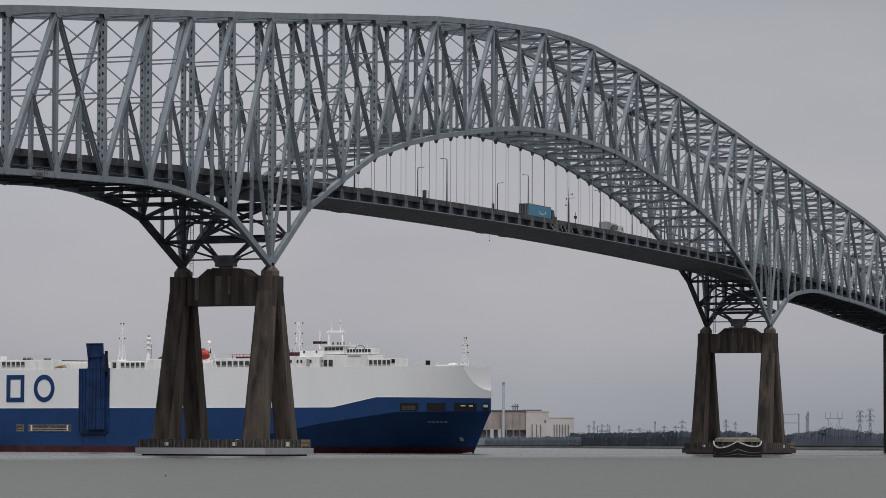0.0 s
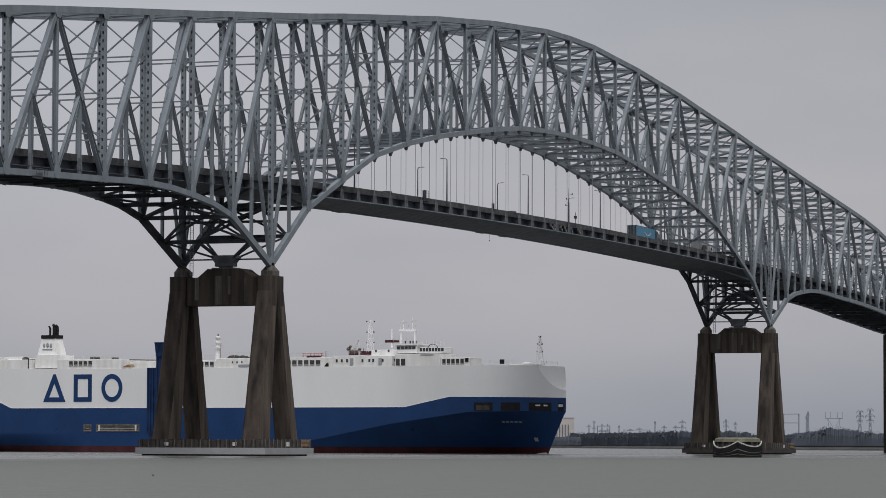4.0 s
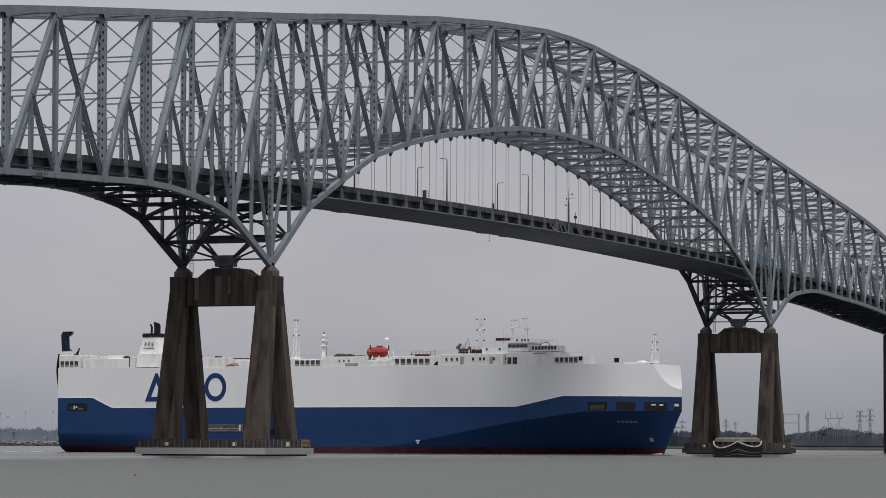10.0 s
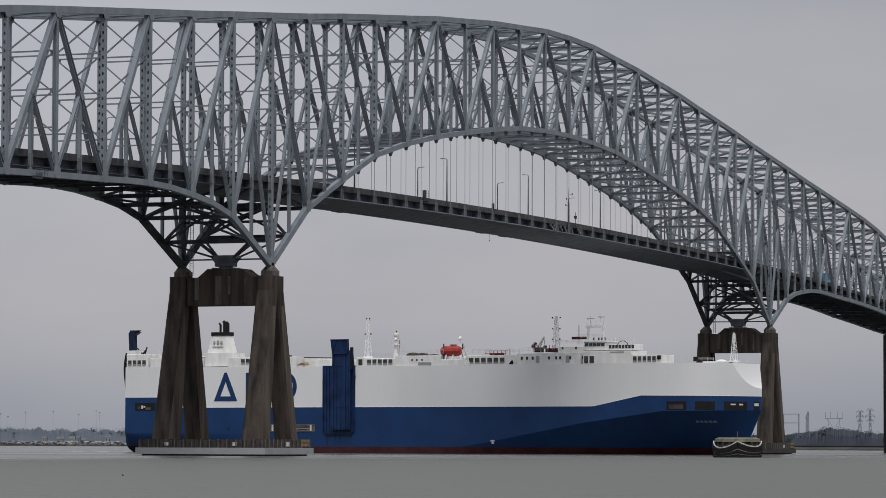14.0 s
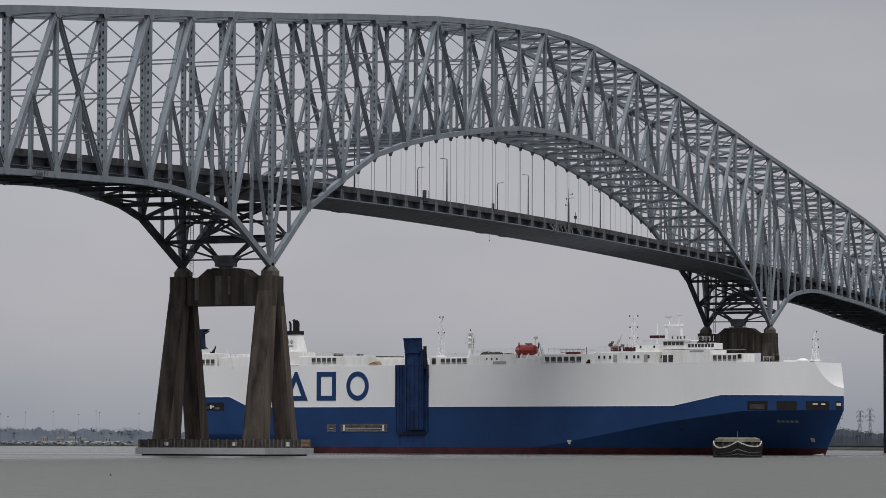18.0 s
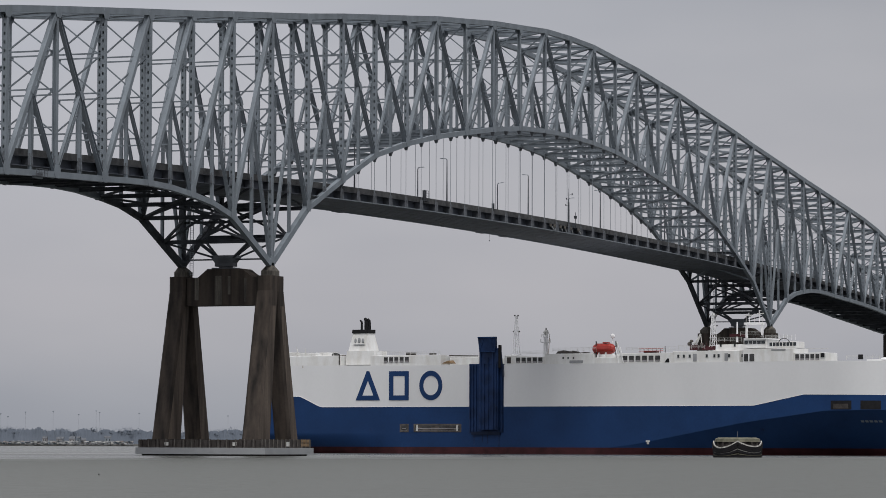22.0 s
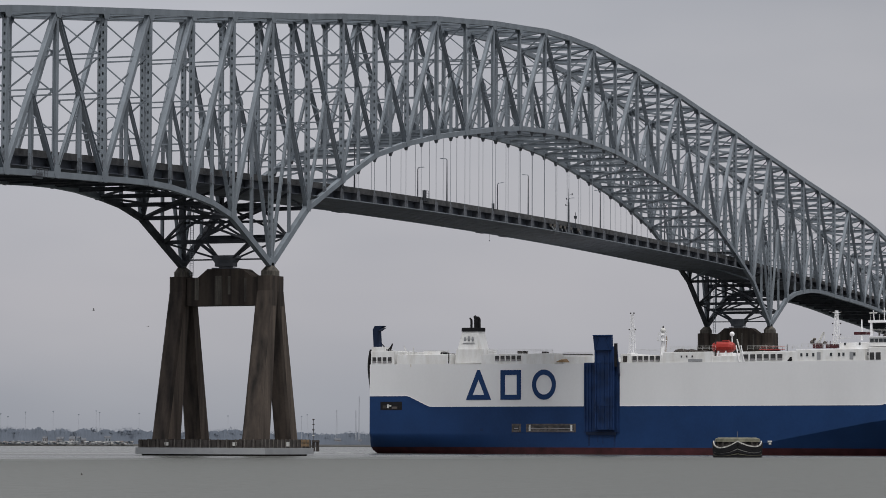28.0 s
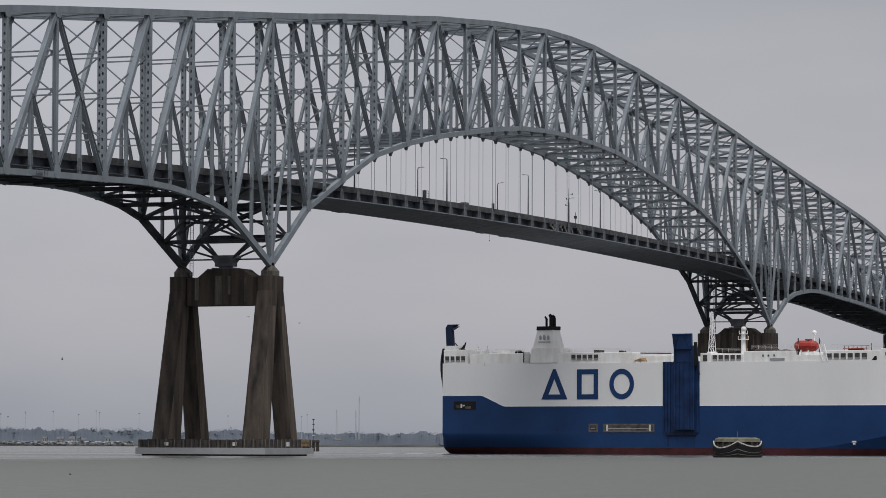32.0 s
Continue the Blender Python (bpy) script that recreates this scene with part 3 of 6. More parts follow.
pier(0.0, 0.0, GREYBEAM, -0.3, 0.1)
pier(20 * P, 0.0, TIMBER, 0.3, 0.4)
end_pier = thing("bridge_pier", "slender brown concrete bridge pier at the truss end", "bridge pier", (xn(32) - 0.6, 0, 0), "approach piers")
for y in (0, W):
    part("leg", made(box, -1.8, 1.8, y - 1.3, y + 1.1, -1.5, 42.6), CONCRETE, end_pier)
part("cap_beam", made(box, -1.7, 1.7, 1.1, W - 1.3, 36.5, 41.5), CONCRETE, end_pier)
copy_thing(end_pier, pose(xn(-12), 0, 0))
for x, h in ((660, 41.0), (740, 37.5), (820, 34.0), (895, 30.5), (-300, 41.0), (-385, 37.2), (-470, 33.4)):
    ap = thing("viaduct_pier", "plain concrete pier carrying the approach road", "bridge pier", (x, 0, 0), "viaduct piers")
    for y in (5.0, W - 5.0):
        part("column", made(box, -1.1, 1.1, y - 1.2, y + 1.2, -1.5, h - 1.6), CONCRETE, ap)
    part("cap", made(box, -1.2, 1.2, 2.0, W - 2.0, h - 1.6, zr(x) - 2.3), CONCRETE, ap)


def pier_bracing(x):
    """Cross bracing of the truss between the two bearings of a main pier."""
    # every bar takes the darkened steel, imitating shade from the deck above
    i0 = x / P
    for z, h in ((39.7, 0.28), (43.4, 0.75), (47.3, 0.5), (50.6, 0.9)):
        part("pier_strut", made(hbeam, (x, 0.4, z), (x, W - 0.4, z), 0.5, h, (1, 0, 0)), SHADE_DARK, bridge)
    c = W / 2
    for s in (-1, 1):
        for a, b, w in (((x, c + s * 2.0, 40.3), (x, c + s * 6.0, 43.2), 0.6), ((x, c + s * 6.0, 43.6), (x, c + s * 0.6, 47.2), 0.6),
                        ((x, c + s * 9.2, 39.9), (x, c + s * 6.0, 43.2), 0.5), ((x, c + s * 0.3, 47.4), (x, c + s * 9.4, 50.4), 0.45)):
            part("pier_brace", made(beam, a, b, 0.5, w, (1, 0, 0)), SHADE_DARK, bridge)
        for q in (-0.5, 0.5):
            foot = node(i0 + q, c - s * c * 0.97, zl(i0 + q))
            part("pier_brace", made(beam, foot, (x + (0.9 if q > 0 else -0.9), c - s * 2.0, 40.0), 0.35, 0.4, (0, 0, 1)), SHADE_DARK, bridge)
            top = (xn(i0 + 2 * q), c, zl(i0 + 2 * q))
            part("pier_brace", made(beam, foot, top, 0.4, 0.5, (0, 0, 1)), SHADE_DARK, bridge)
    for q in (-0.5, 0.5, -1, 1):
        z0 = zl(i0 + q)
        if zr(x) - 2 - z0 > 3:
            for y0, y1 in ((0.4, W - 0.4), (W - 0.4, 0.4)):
                part("pier_brace", made(beam, (xn(i0 + q), y0, z0), (xn(i0 + q), y1, zr(x) - 2.2), 0.35, 0.4, (1, 0, 0)), SHADE_DARK, bridge)
    bm = bmesh.new()
    for y in (16.6, 17.3):
        tube(bm, (x - 1.2, y, 36.4), (x - 1.2, y, 52.5), 0.07, n=5)
    for k in range(36):
        tube(bm, (x - 1.2, 16.6, 36.7 + k * 0.45), (x - 1.2, 17.3, 36.7 + k * 0.45), 0.04, n=4)
    part("access_ladder", bm, STEEL, bridge)


pier_bracing(0.0)
pier_bracing(20 * P)


def street_lamp(x, y, side):
    lamp = thing("street_lamp", "tall grey steel street lamp on the bridge parapet", "street lamp", (x, y, zr(x) + 0.95), "bridge lamps")
    bm = bmesh.new()
    tube(bm, (0, 0, -0.3), (0, 0, 9.4), 0.2, 0.11, 8)
    part("pole", bm, STEEL_DARK, lamp)
    bm = bmesh.new()
    last = (0, 0, 9.4)
    for k in range(1, 6):
        a = k / 5 * math.pi / 2
        cur = (0, side * 0.4 * (1 - math.cos(a)), 9.4 + 0.4 * math.sin(a))
        tube(bm, last, cur, 0.1, n=6)
        last = cur
    tube(bm, last, (0, side * 1.1, 9.85), 0.06, n=6)
    part("arm", bm, STEEL, lamp)
    bm = bmesh.new()
    prism(bm, [(-0.16, side * 0.95, 9.76), (0.16, side * 0.95, 9.76), (0.12, side * 1.65, 9.8), (-0.12, side * 1.65, 9.8)][::side],
          [(-0.12, side * 0.95, 9.96), (0.12, side * 0.95, 9.96), (0.08, side * 1.65, 9.92), (-0.08, side * 1.65, 9.92)][::side])
    part("lamp_head", bm, STEEL, lamp)


for k in range(-5, 9):
    street_lamp(102.1 + 54.864 * k, 1.5, 1)
    street_lamp(125.8 + 54.4 * k, W - 1.5, -1)


def deck_gear():
    """Cabinet, boxes and instrument masts along the near parapet."""
    cab = thing("control_cabinet", "dark steel cabinet with a railed stand on the parapet", "cabinet", (86.0, 0.6, zr(86)))
    part("body", made(box, -0.35, 0.35, -0.3, 0.4, 0.2, 2.5), SHADE_DARK, cab)
    bm = bmesh.new()
    for z in (0.6, 1.2, 1.8, 2.4):
        for q in (-1, 1):
            beam(bm, (q * 0.4, -0.4, z), (q * 1.3, -0.4, z), 0.05, 0.05)
    for q in (-1.3, 1.3):
        beam(bm, (q, -0.4, -0.3), (q, -0.4, 2.45), 0.06, 0.06)
    part("railing", bm, SHADE_DARK, cab)
    part("bracket", made(box, -1.3, 1.3, -0.5, 0.9, 0.0, 0.2), SHADE_DARK, cab)
    b2 = thing("control_cabinet", "small dark steel box on the bridge parapet", "cabinet", (131.6, 1.2, zr(131.6) + 0.95))
    part("body", made(box, -0.3, 0.3, -0.25, 0.25, 0, 1.2), SHADE_DARK, b2)
    part("post", made(tube, (0, 0, -0.4), (0, 0, 2.0), 0.04, 0.04, 6), SHADE_DARK, b2)
    m = thing("instrument_mast", "dark steel instrument mast with aerials on the parapet", "mast", (185.5, 1.0, zr(185.5) + 0.3))
    part("pole", made(tube, (0, 0, -0.5), (0, 0, 5.6), 0.26, 0.22, 8), SHADE_DARK, m)
    part("aerial", made(tube, (0, 0, 5.6), (0, 0, 9.0), 0.07, 0.03, 6), SHADE_DARK, m)
    for z, y in ((7.4, -0.8), (6.3, 0.7), (4.7, 0.9)):
        part("cross_arm", made(beam, (0, 0, z), (0.4, y, z + 0.1), 0.07, 0.07, (0, 0, 1)), SHADE_DARK, m)
        part("sensor", made(box, 0.3, 0.5, y - 0.1, y + 0.1, z, z + 0.45), SHADE_DARK, m)
    part("stand", made(box, -0.7, 0.7, -1.6, -1.2, -1.0, 0.2), SHADE_DARK, m)
    m = thing("instrument_mast", "short dark steel mast with a camera on the parapet", "mast", (191.3, 1.2, zr(191.3) + 0.3))
    part("pole", made(tube, (0, 0, -0.3), (0, 0, 3.4), 0.1, 0.07, 8), SHADE_DARK, m)
    part("camera_box", made(box, -0.3, 0.3, -0.3, 0.3, 1.8, 2.5), SHADE_DARK, m)
    for x, y in ((81.3, W + 0.3), (172.8, W + 0.3), (189.1, W + 0.3)):
        g = thing("maintenance_cradle", "small dark steel cradle hung under the deck edge", "cradle", (x, y, zr(x) - 1.55), "deck cradles")
        part("floor", made(box, -2.2, 2.2, -0.5, 0.5, -0.75, -0.6), STEEL_DARK, g)
        for q in (-2.0, 2.0):
            part("hanger_bar", made(box, q - 0.06, q + 0.06, -0.06, 0.06, -0.6, 0.1), STEEL_DARK, g)
        part("rail", made(box, -2.2, 2.2, -0.5, -0.44, -0.3, -0.24), STEEL_DARK, g)
    wire = thing("plumb_wire", "thin hanging wire with a small weight under the deck", "wire", (179.2, W + 0.3, zr(179.2) - 2.0))
    part("line", made(tube, (0, 0, 0.2), (0, 0, -1.7), 0.035, 0.035, 6), GREYBEAM, wire)
    part("weight", made(tube, (0, 0, -1.7), (0, 0, -2.0), 0.12, 0.1, 8), STEEL_DARK, wire)
    for x, lean, w in ((168.9, 0.9, 1.3), (171.4, -0.5, 0.8), (176.2, 0.3, 1.1), (179.6, -0.7, 1.5), (184.0, 0.2, 0.9), (189.8, 0.5, 1.2)):
        k = thing("cable_bracket", "bent pale galvanised cable bracket on the deck edge", "bracket", (x, -0.42, zr(x) - 1.5), "cable brackets")
        part("arm", made(beam, (-w / 2, 0, 0.55), (w / 2 + lean, 0, -0.5), 0.14, 0.3), GREYBEAM, k)
        part("box", made(box, -w / 2 - 0.3, -w / 2 + 0.3, -0.15, 0.25, 0.2, 0.9), PALEWOOD, k)


deck_gear()
for x, z in ((-100.7, 48.95),):
    g = thing("inspection_cage", "small railed steel inspection platform on the truss", "platform", (x, -0.9, z), "inspection platforms")
    part("floor", made(box, -2.0, 2.0, -0.5, 0.5, -0.05, 0.05), STEEL_DARK, g)
    for k in range(5):
        part("post", made(box, -2.0 + k - 0.04, -2.0 + k + 0.04, -0.5, -0.42, 0.0, 1.3), STEEL_DARK, g)
    for q in (0.65, 1.3):
        part("rail", made(box, -2.0, 2.0, -0.5, -0.42, q - 0.04, q + 0.04), STEEL_DARK, g)
    part("kit_box", made(box, -0.7, 0.6, -0.35, 0.2, 0.05, 0.55), STEEL_DARK, g)
    part("bracket", made(box, -1.6, 1.6, 0.2, 0.6, -0.35, -0.05), STEEL, g)


# ---- ship ----
SHIP_B = 32.2
HB = SHIP_B / 2
ship = thing("car_carrier_ship", "large blue and white car carrier ship under way", "ship")


def clamp(v, a=0.0, b=1.0):
    return min(b, max(a, v))


def stem_at(z):
    """Where the bow ends at that height."""
    return 185.3 + 5.2 * clamp((z - 0.2) / 11.3) - 1.75 * math.sqrt(max(0.0, z - 17.2))


def knuckle(s):
    """Height of the fold above which the side stands upright."""
    pts = ((100, 0.3), (119, 2.8), (148, 8.2), (170, 11.2), (192, 11.5))
    for (a, za), (b, zb) in zip(pts, pts[1:]):
        if s <= b:
            return za + (zb - za) * clamp((s - a) / (b - a))
    return 11.5


def half_breadth(s, z, at=None):
    """Half the hull's width at s metres from the stern and height z."""
    top = stem_at(12.0) - 22.0
    deck = HB * max(0.0, 1 - clamp((s - top) / 22.0) ** 3)
    zk = knuckle(s if at is None else at)
    if z >= zk - 0.01:
        b = deck
    else:
        stem = stem_at(z)
        water = HB * max(0.0, 1 - clamp((s - 100) / (stem - 100)) ** 1.7)
        deck = HB * max(0.0, 1 - clamp((s - (stem - 22)) / 22.0) ** 3)
        b = water + (deck - water) * clamp(z / zk) ** 0.95
    if s < 45 and z < 5.4:
        b *= 1 - 0.32 * (1 - max(s, 0) / 45) * (1 - max(z, -1.5) / 5.4) ** 1.6
    return b


def stern_at(z):
    return -1.0 - 1.3 * clamp((4.2 - z) / 2.5) + 1.6 * clamp((0.8 - z) / 2.2)


def blue_line(s):
    """Height of the edge between the blue and the white paint."""
    pts = ((0, 15.4), (11.3, 15.4), (18.1, 12.5), (149.8, 12.5), (163.8, 15.25), (195, 15.05))
    for (a, za), (b, zb) in zip(pts, pts[1:]):
        if s <= b:
            return za + (zb - za) * clamp((s - a) / (b - a))
    return 15.05


def hull_band(bm, low, high, levels, n=240):
    """The plating on both sides between two height lines."""
    rows = []
    for k in range(n + 1):
        q = 1 - (1 - k / n) ** 1.35
        row = []
        for side in (-1, 1):
            for j in range(levels + 1):
                at = -1.0 + q * 191.7
                z = low(at) + (high(at) - low(at)) * j / levels
                s = stern_at(z) + (stem_at(z) - stern_at(z)) * q
                row.append(bm.verts.new((s, side * half_breadth(s, z, at), z)))
        rows.append(row)
    m = levels + 1
    for a, b in zip(rows, rows[1:]):
        for side in (0, 1):
            for j in range(m - 1):
                f = [a[side * m + j], b[side * m + j], b[side * m + j + 1], a[side * m + j + 1]]
                bm.faces.new(f if side == 0 else f[::-1])
    for j in range(m - 1):
        bm.faces.new((rows[0][j], rows[0][j + 1], rows[0][m + j + 1], rows[0][m + j]))
        bm.faces.new((rows[-1][m + j], rows[-1][m + j + 1], rows[-1][j + 1], rows[-1][j]))


part("boot_topping", made(hull_band, lambda s: -1.5, lambda s: 1.8, 4), RED, ship, "dull red bottom paint")
fold = lambda s: max(5.4 if s < 45 else 1.85, knuckle(s))
smooth(part("lower_hull", made(hull_band, lambda s: 1.8, fold, 14), BLUE, ship, "deep blue hull plating"))
part("lower_hull", made(hull_band, fold, blue_line, 4), BLUE, ship, "deep blue hull plating")
# the greyed white carries the weaker light on the sides
part("upper_hull", made(hull_band, blue_line, lambda s: 24.0 - 0.4 * clamp(s / 50), 30, 420), SHADEWHITE, ship, "white upper hull plating")


def deck_sheet(bm, z):
    left, right = [], []
    for k in range(81):
        s = -0.9 + 186.5 * (1 - (1 - k / 80) ** 1.3)
        b = half_breadth(s, z) - 0.02
        left.append(bm.verts.new((s, -b, z)))
        right.append(bm.verts.new((s, b, z)))
    for k in range(80):
        bm.faces.new((left[k], left[k + 1], right[k + 1], right[k]))


part("weather_deck", made(deck_sheet, 23.55), PALE, ship)

SIDE = -HB   # the side towards the near bank


def windows(parent, s0, s1, n, z0, z1, y, name="opening"):
    """A row of dark openings with white posts between them."""
    w = (s1 - s0) / n
    for k in range(n):
        part(name, made(box, s0 + k * w + 0.18 * w, s0 + (k + 1) * w - 0.12 * w, y - 0.06, y + 0.05, z0, z1), DIM, parent)
        part("opening_rail", made(box, s0 + k * w + 0.2 * w, s0 + (k + 1) * w - 0.14 * w, y - 0.1, y - 0.06, z0, z0 + 0.42), SHED, parent)


def house(name, s0, s1, z1, y0=None, y1=None, label="", z0=23.5, mat=None):
    y0 = SIDE + 0.25 if y0 is None else y0
    y1 = -SIDE - 0.25 if y1 is None else y1
    bm = bmesh.new()
    box(bm, s0, s1, y0, y1, z0, z1)
    bmesh.ops.bevel(bm, geom=bm.edges[:], offset=0.08, segments=1, affect="EDGES")
    return part(name, bm, mat or DIRTY, ship, label)


# stern
stern = house("stern_house", -0.9, 6.6, 27.6, -15.8, 15.8)
windows(stern, -0.6, 6.0, 4, 24.4, 25.9, -15.85)
part("stern_step", made(box, -0.7, 3.4, -15.7, -12.0, 27.6, 28.7), DIRTY, ship)
bm = bmesh.new()
last = None
for k in range(13):
    z = 16.6 + k * 0.95
    p = (-1.25 - 0.75 * math.sin(math.pi * (k / 12) ** 1.3), -14.6, z)
    if last:
        beam(bm, last, p, 1.6, 0.55 * (0.35 + 0.65 * k / 12), (0, 1, 0))
    last = p
part("stern_ramp", bm, BLACK, ship, "black folded stern ramp")
bm = bmesh.new()
prism(bm, [(0.3, -15.4, 28.7), (2.0, -15.4, 28.7), (2.0, -13.8, 28.7), (0.3, -13.8, 28.7)], [(0.0, -15.4, 33.4), (1.7, -15.4, 33.4), (1.7, -13.8, 33.4), (0.0, -13.8, 33.4)])
prism(bm, [(0.0, -15.4, 33.4), (1.7, -15.4, 33.4), (1.7, -13.8, 33.4), (0.0, -13.8, 33.4)], [(0.6, -15.4, 34.4), (3.5, -15.4, 34.4), (3.5, -13.8, 34.4), (0.6, -13.8, 34.4)])
prism(bm, [(1.7, -15.4, 33.0), (2.0, -15.4, 33.0), (2.0, -13.8, 33.0), (1.7, -13.8, 33.0)], [(1.7, -15.4, 33.5), (3.5, -15.4, 33.9), (3.5, -13.8, 33.9), (1.7, -13.8, 33.5)])
part("ventilator", bm, VENT, ship, "dark blue hooked ventilator trunk").location.x = -0.6
for a, b, w in (((-0.2, -14.6, 29.2), (-0.7, -14.6, 32.8), 0.22), ((-0.7, -14.6, 32.8), (0.2, -14.6, 33.6), 0.3), ((2.0, -14.6, 29.4), (3.6, -14.6, 27.8), 0.2)):
    part("vent_strut", made(beam, a, b, 0.3, w), BLACK, ship)
for a, b in (((3.4, -14, 27.8), (4.8, -14, 27.6)), ((4.2, -14, 27.6), (4.9, -14, 29.6)), ((3.6, -14, 27.8), (4.4, -14, 28.8))):
    part("davit", made(beam, a, b, 0.3, 0.3), BLACK, ship)
for a, b in (((9.6, -14, 26.2), (8.6, -14, 29.0)), ((9.8, -14, 26.2), (9.2, -14, 27.6)), ((11.4, -14, 26.2), (11.7, -14, 28.6))):
    part("davit", made(tube, a, b, 0.14, 0.1, 6), PALE, ship)
part("railing_screen", made(box, 13.8, 21.0, -12.2, -12.1, 26.4, 27.5), DIRTY, ship, "thin white deck screen")
house("deck_house", 7.4, 24.0, 26.5)
part("winch", made(ball, (20.5, -12.5, 26.8), 1.2, 0.8, 0.55), BLACK, ship)
part("winch", made(box, 22, 23.6, -13, -12, 26.5, 26.75), RUST, ship)
part("deck_light", made(box, 23.9, 24.15, -16.0, -15.8, 24.0, 26.9), TIMBER, ship)

# funnel
bm = bmesh.new()
prism(bm, [(24.5, -13.5, 24.0), (34.0, -13.5, 24.0), (34.0, -7, 24.0), (24.5, -7, 24.0)], [(24.9, -13.5, 27.8), (33.6, -13.5, 27.8), (33.6, -7, 27.8), (24.9, -7, 27.8)])
prism(bm, [(24.9, -12.8, 27.8), (31.3, -12.6, 27.8), (32.0, -8.4, 27.8), (24.9, -8.4, 27.8)], [(26.0, -12.2, 32.6), (30.6, -12.0, 32.6), (31.0, -9.2, 32.6), (26.0, -9.2, 32.6)])
funnel = part("funnel", bm, DIRTY, ship, "white tapered funnel with a black top band")
part("funnel_band", made(prism, [(25.8, -12.4, 32.6), (30.8, -12.2, 32.6), (31.2, -9.0, 32.6), (25.8, -9.0, 32.6)], [(25.9, -12.4, 33.6), (30.8, -12.2, 33.6), (31.2, -9.0, 33.6), (25.9, -9.0, 33.6)]), BLACK, funnel)
for x, y, r, h in ((28.2, -11.2, 0.32, 36.2), (29.4, -10.8, 0.55, 36.7), (29.8, -10.0, 0.5, 36.5)):
    bm = bmesh.new()
    tube(bm, (x, y, 33.5), (x, y, h - 0.6), r, r, 10)
    tube(bm, (x, y, h - 0.6), (x - 0.5, y, h), r, r * 0.7, 10)
    part("exhaust_pipe", bm, BLACK, funnel, "black exhaust pipe")
for x, z, rx, rz in ((27.0, 30.6, 0.4, 0.65), (28.2, 30.7, 0.45, 0.75), (29.4, 30.6, 0.4, 0.65)):
    part("emblem_shape", made(ball, (x, -12.45, z), rx, 0.16, rz), GREYBEAM, funnel, "plain grey emblem shape")
part("emblem_bar", made(beam, (26.5, -12.62, 29.5), (30.0, -12.55, 29.5), 0.2, 0.22, (0, 0, 1)), GREYBEAM, funnel, "plain grey bar")

h = house("deck_house", 34.1, 56.5, 26.4)
windows(h, 38.2, 46.6, 5, 24.5, 25.9, SIDE + 0.2)
part("deck_box", made(box, 43.0, 45.0, -12, -10, 26.4, 27.2), TIMBER, ship)
part("deck_box", made(box, 50.5, 51.5, -12, -10, 26.4, 27.0), TIMBER, ship)
part("hatch_cover", made(prism, [(56.8, SIDE + 0.5, 24.0), (60.2, SIDE + 0.5, 24.0), (60.2, SIDE + 2, 24.0), (56.8, SIDE + 2, 24.0)], [(57.2, SIDE + 0.5, 24.3), (58.6, SIDE + 0.5, 24.75), (59.4, SIDE + 2, 24.9), (56.8, SIDE + 2, 24.5)]), TAN, ship, "orange-brown hatch cover")
part("hose_rail", made(tube, (57.5, SIDE + 3, 26.2), (66.5, SIDE + 3, 26.0), 0.14, 0.14, 6), TIMBER, ship)
house("deck_house", 57.0, 66.0, 25.6, SIDE + 4)

# side ramp in its recess
recess = part("ramp_recess", made(box, 65.7, 76.3, SIDE - 0.12, SIDE + 1.0, 5.6, 23.8), NAVY, ship, "dark blue ramp recess")
bm = bmesh.new()
box(bm, 68.7, 74.5, SIDE - 1.1, SIDE - 0.1, 6.0, 27.6)
bmesh.ops.bevel(bm, geom=bm.edges[:], offset=0.12, segments=1, affect="EDGES")
ramp = part("side_ramp", bm, NAVY, ship, "dark blue folded side ramp")
bm = bmesh.new()
prism(bm, [(69.0, SIDE - 1.5, 26.6), (73.9, SIDE - 1.5, 26.6), (73.9, SIDE - 0.4, 26.6), (69.0, SIDE - 0.4, 26.6)], [(68.7, SIDE - 1.9, 30.6), (74.3, SIDE - 1.9, 30.6), (74.3, SIDE - 1.3, 30.6), (68.7, SIDE - 1.3, 30.6)])
flap = part("ramp_flap", bm, NAVY, ramp, "worn blue ramp tip flap")
for x0, x1 in ((69.1, 70.6), (73.7, 72.2)):
    part("flap_rib", made(beam, (x0, SIDE - 1.6, 26.8), (x1, SIDE - 1.95, 30.4), 0.14, 0.2), NAVY, flap)
for z, x0, x1 in ((26.7, 69.0, 73.9), (30.4, 68.7, 74.3)):
    part("flap_rib", made(beam, (x0, SIDE - (1.6 if z < 28 else 1.98), z), (x1, SIDE - (1.6 if z < 28 else 1.98), z), 0.14, 0.22, (0, 0, 1)), BLUE, flap)
for x, w, z1 in ((69.0, 0.4, 26.4), (70.3, 0.14, 23.6), (71.6, 0.14, 25.2), (72.9, 0.35, 26.4), (73.9, 0.2, 23.9)):
    part("ramp_rib", made(box, x, x + w, SIDE - 1.35, SIDE - 1.1, 6.2, z1), NAVY, ramp)
for z, h in ((12.2, 0.5), (23.4, 0.35)):
    part("ramp_crossbar", made(box, 68.8, 74.4, SIDE - 1.25, SIDE - 1.1, z, z + h), NAVY, ramp)
for x in (66.0, 66.9, 67.8, 74.9, 75.8):
    part("recess_rail", made(box, x, x + 0.2, SIDE - 0.4, SIDE - 0.1, 5.9, 23.6), NAVY, recess)
ramp.location = (0.65, 0, 0.3)
part("ramp_hinge", made(box, 66.6, 75.4, SIDE - 0.5, SIDE - 0.1, 5.1, 5.9), VENT, recess)
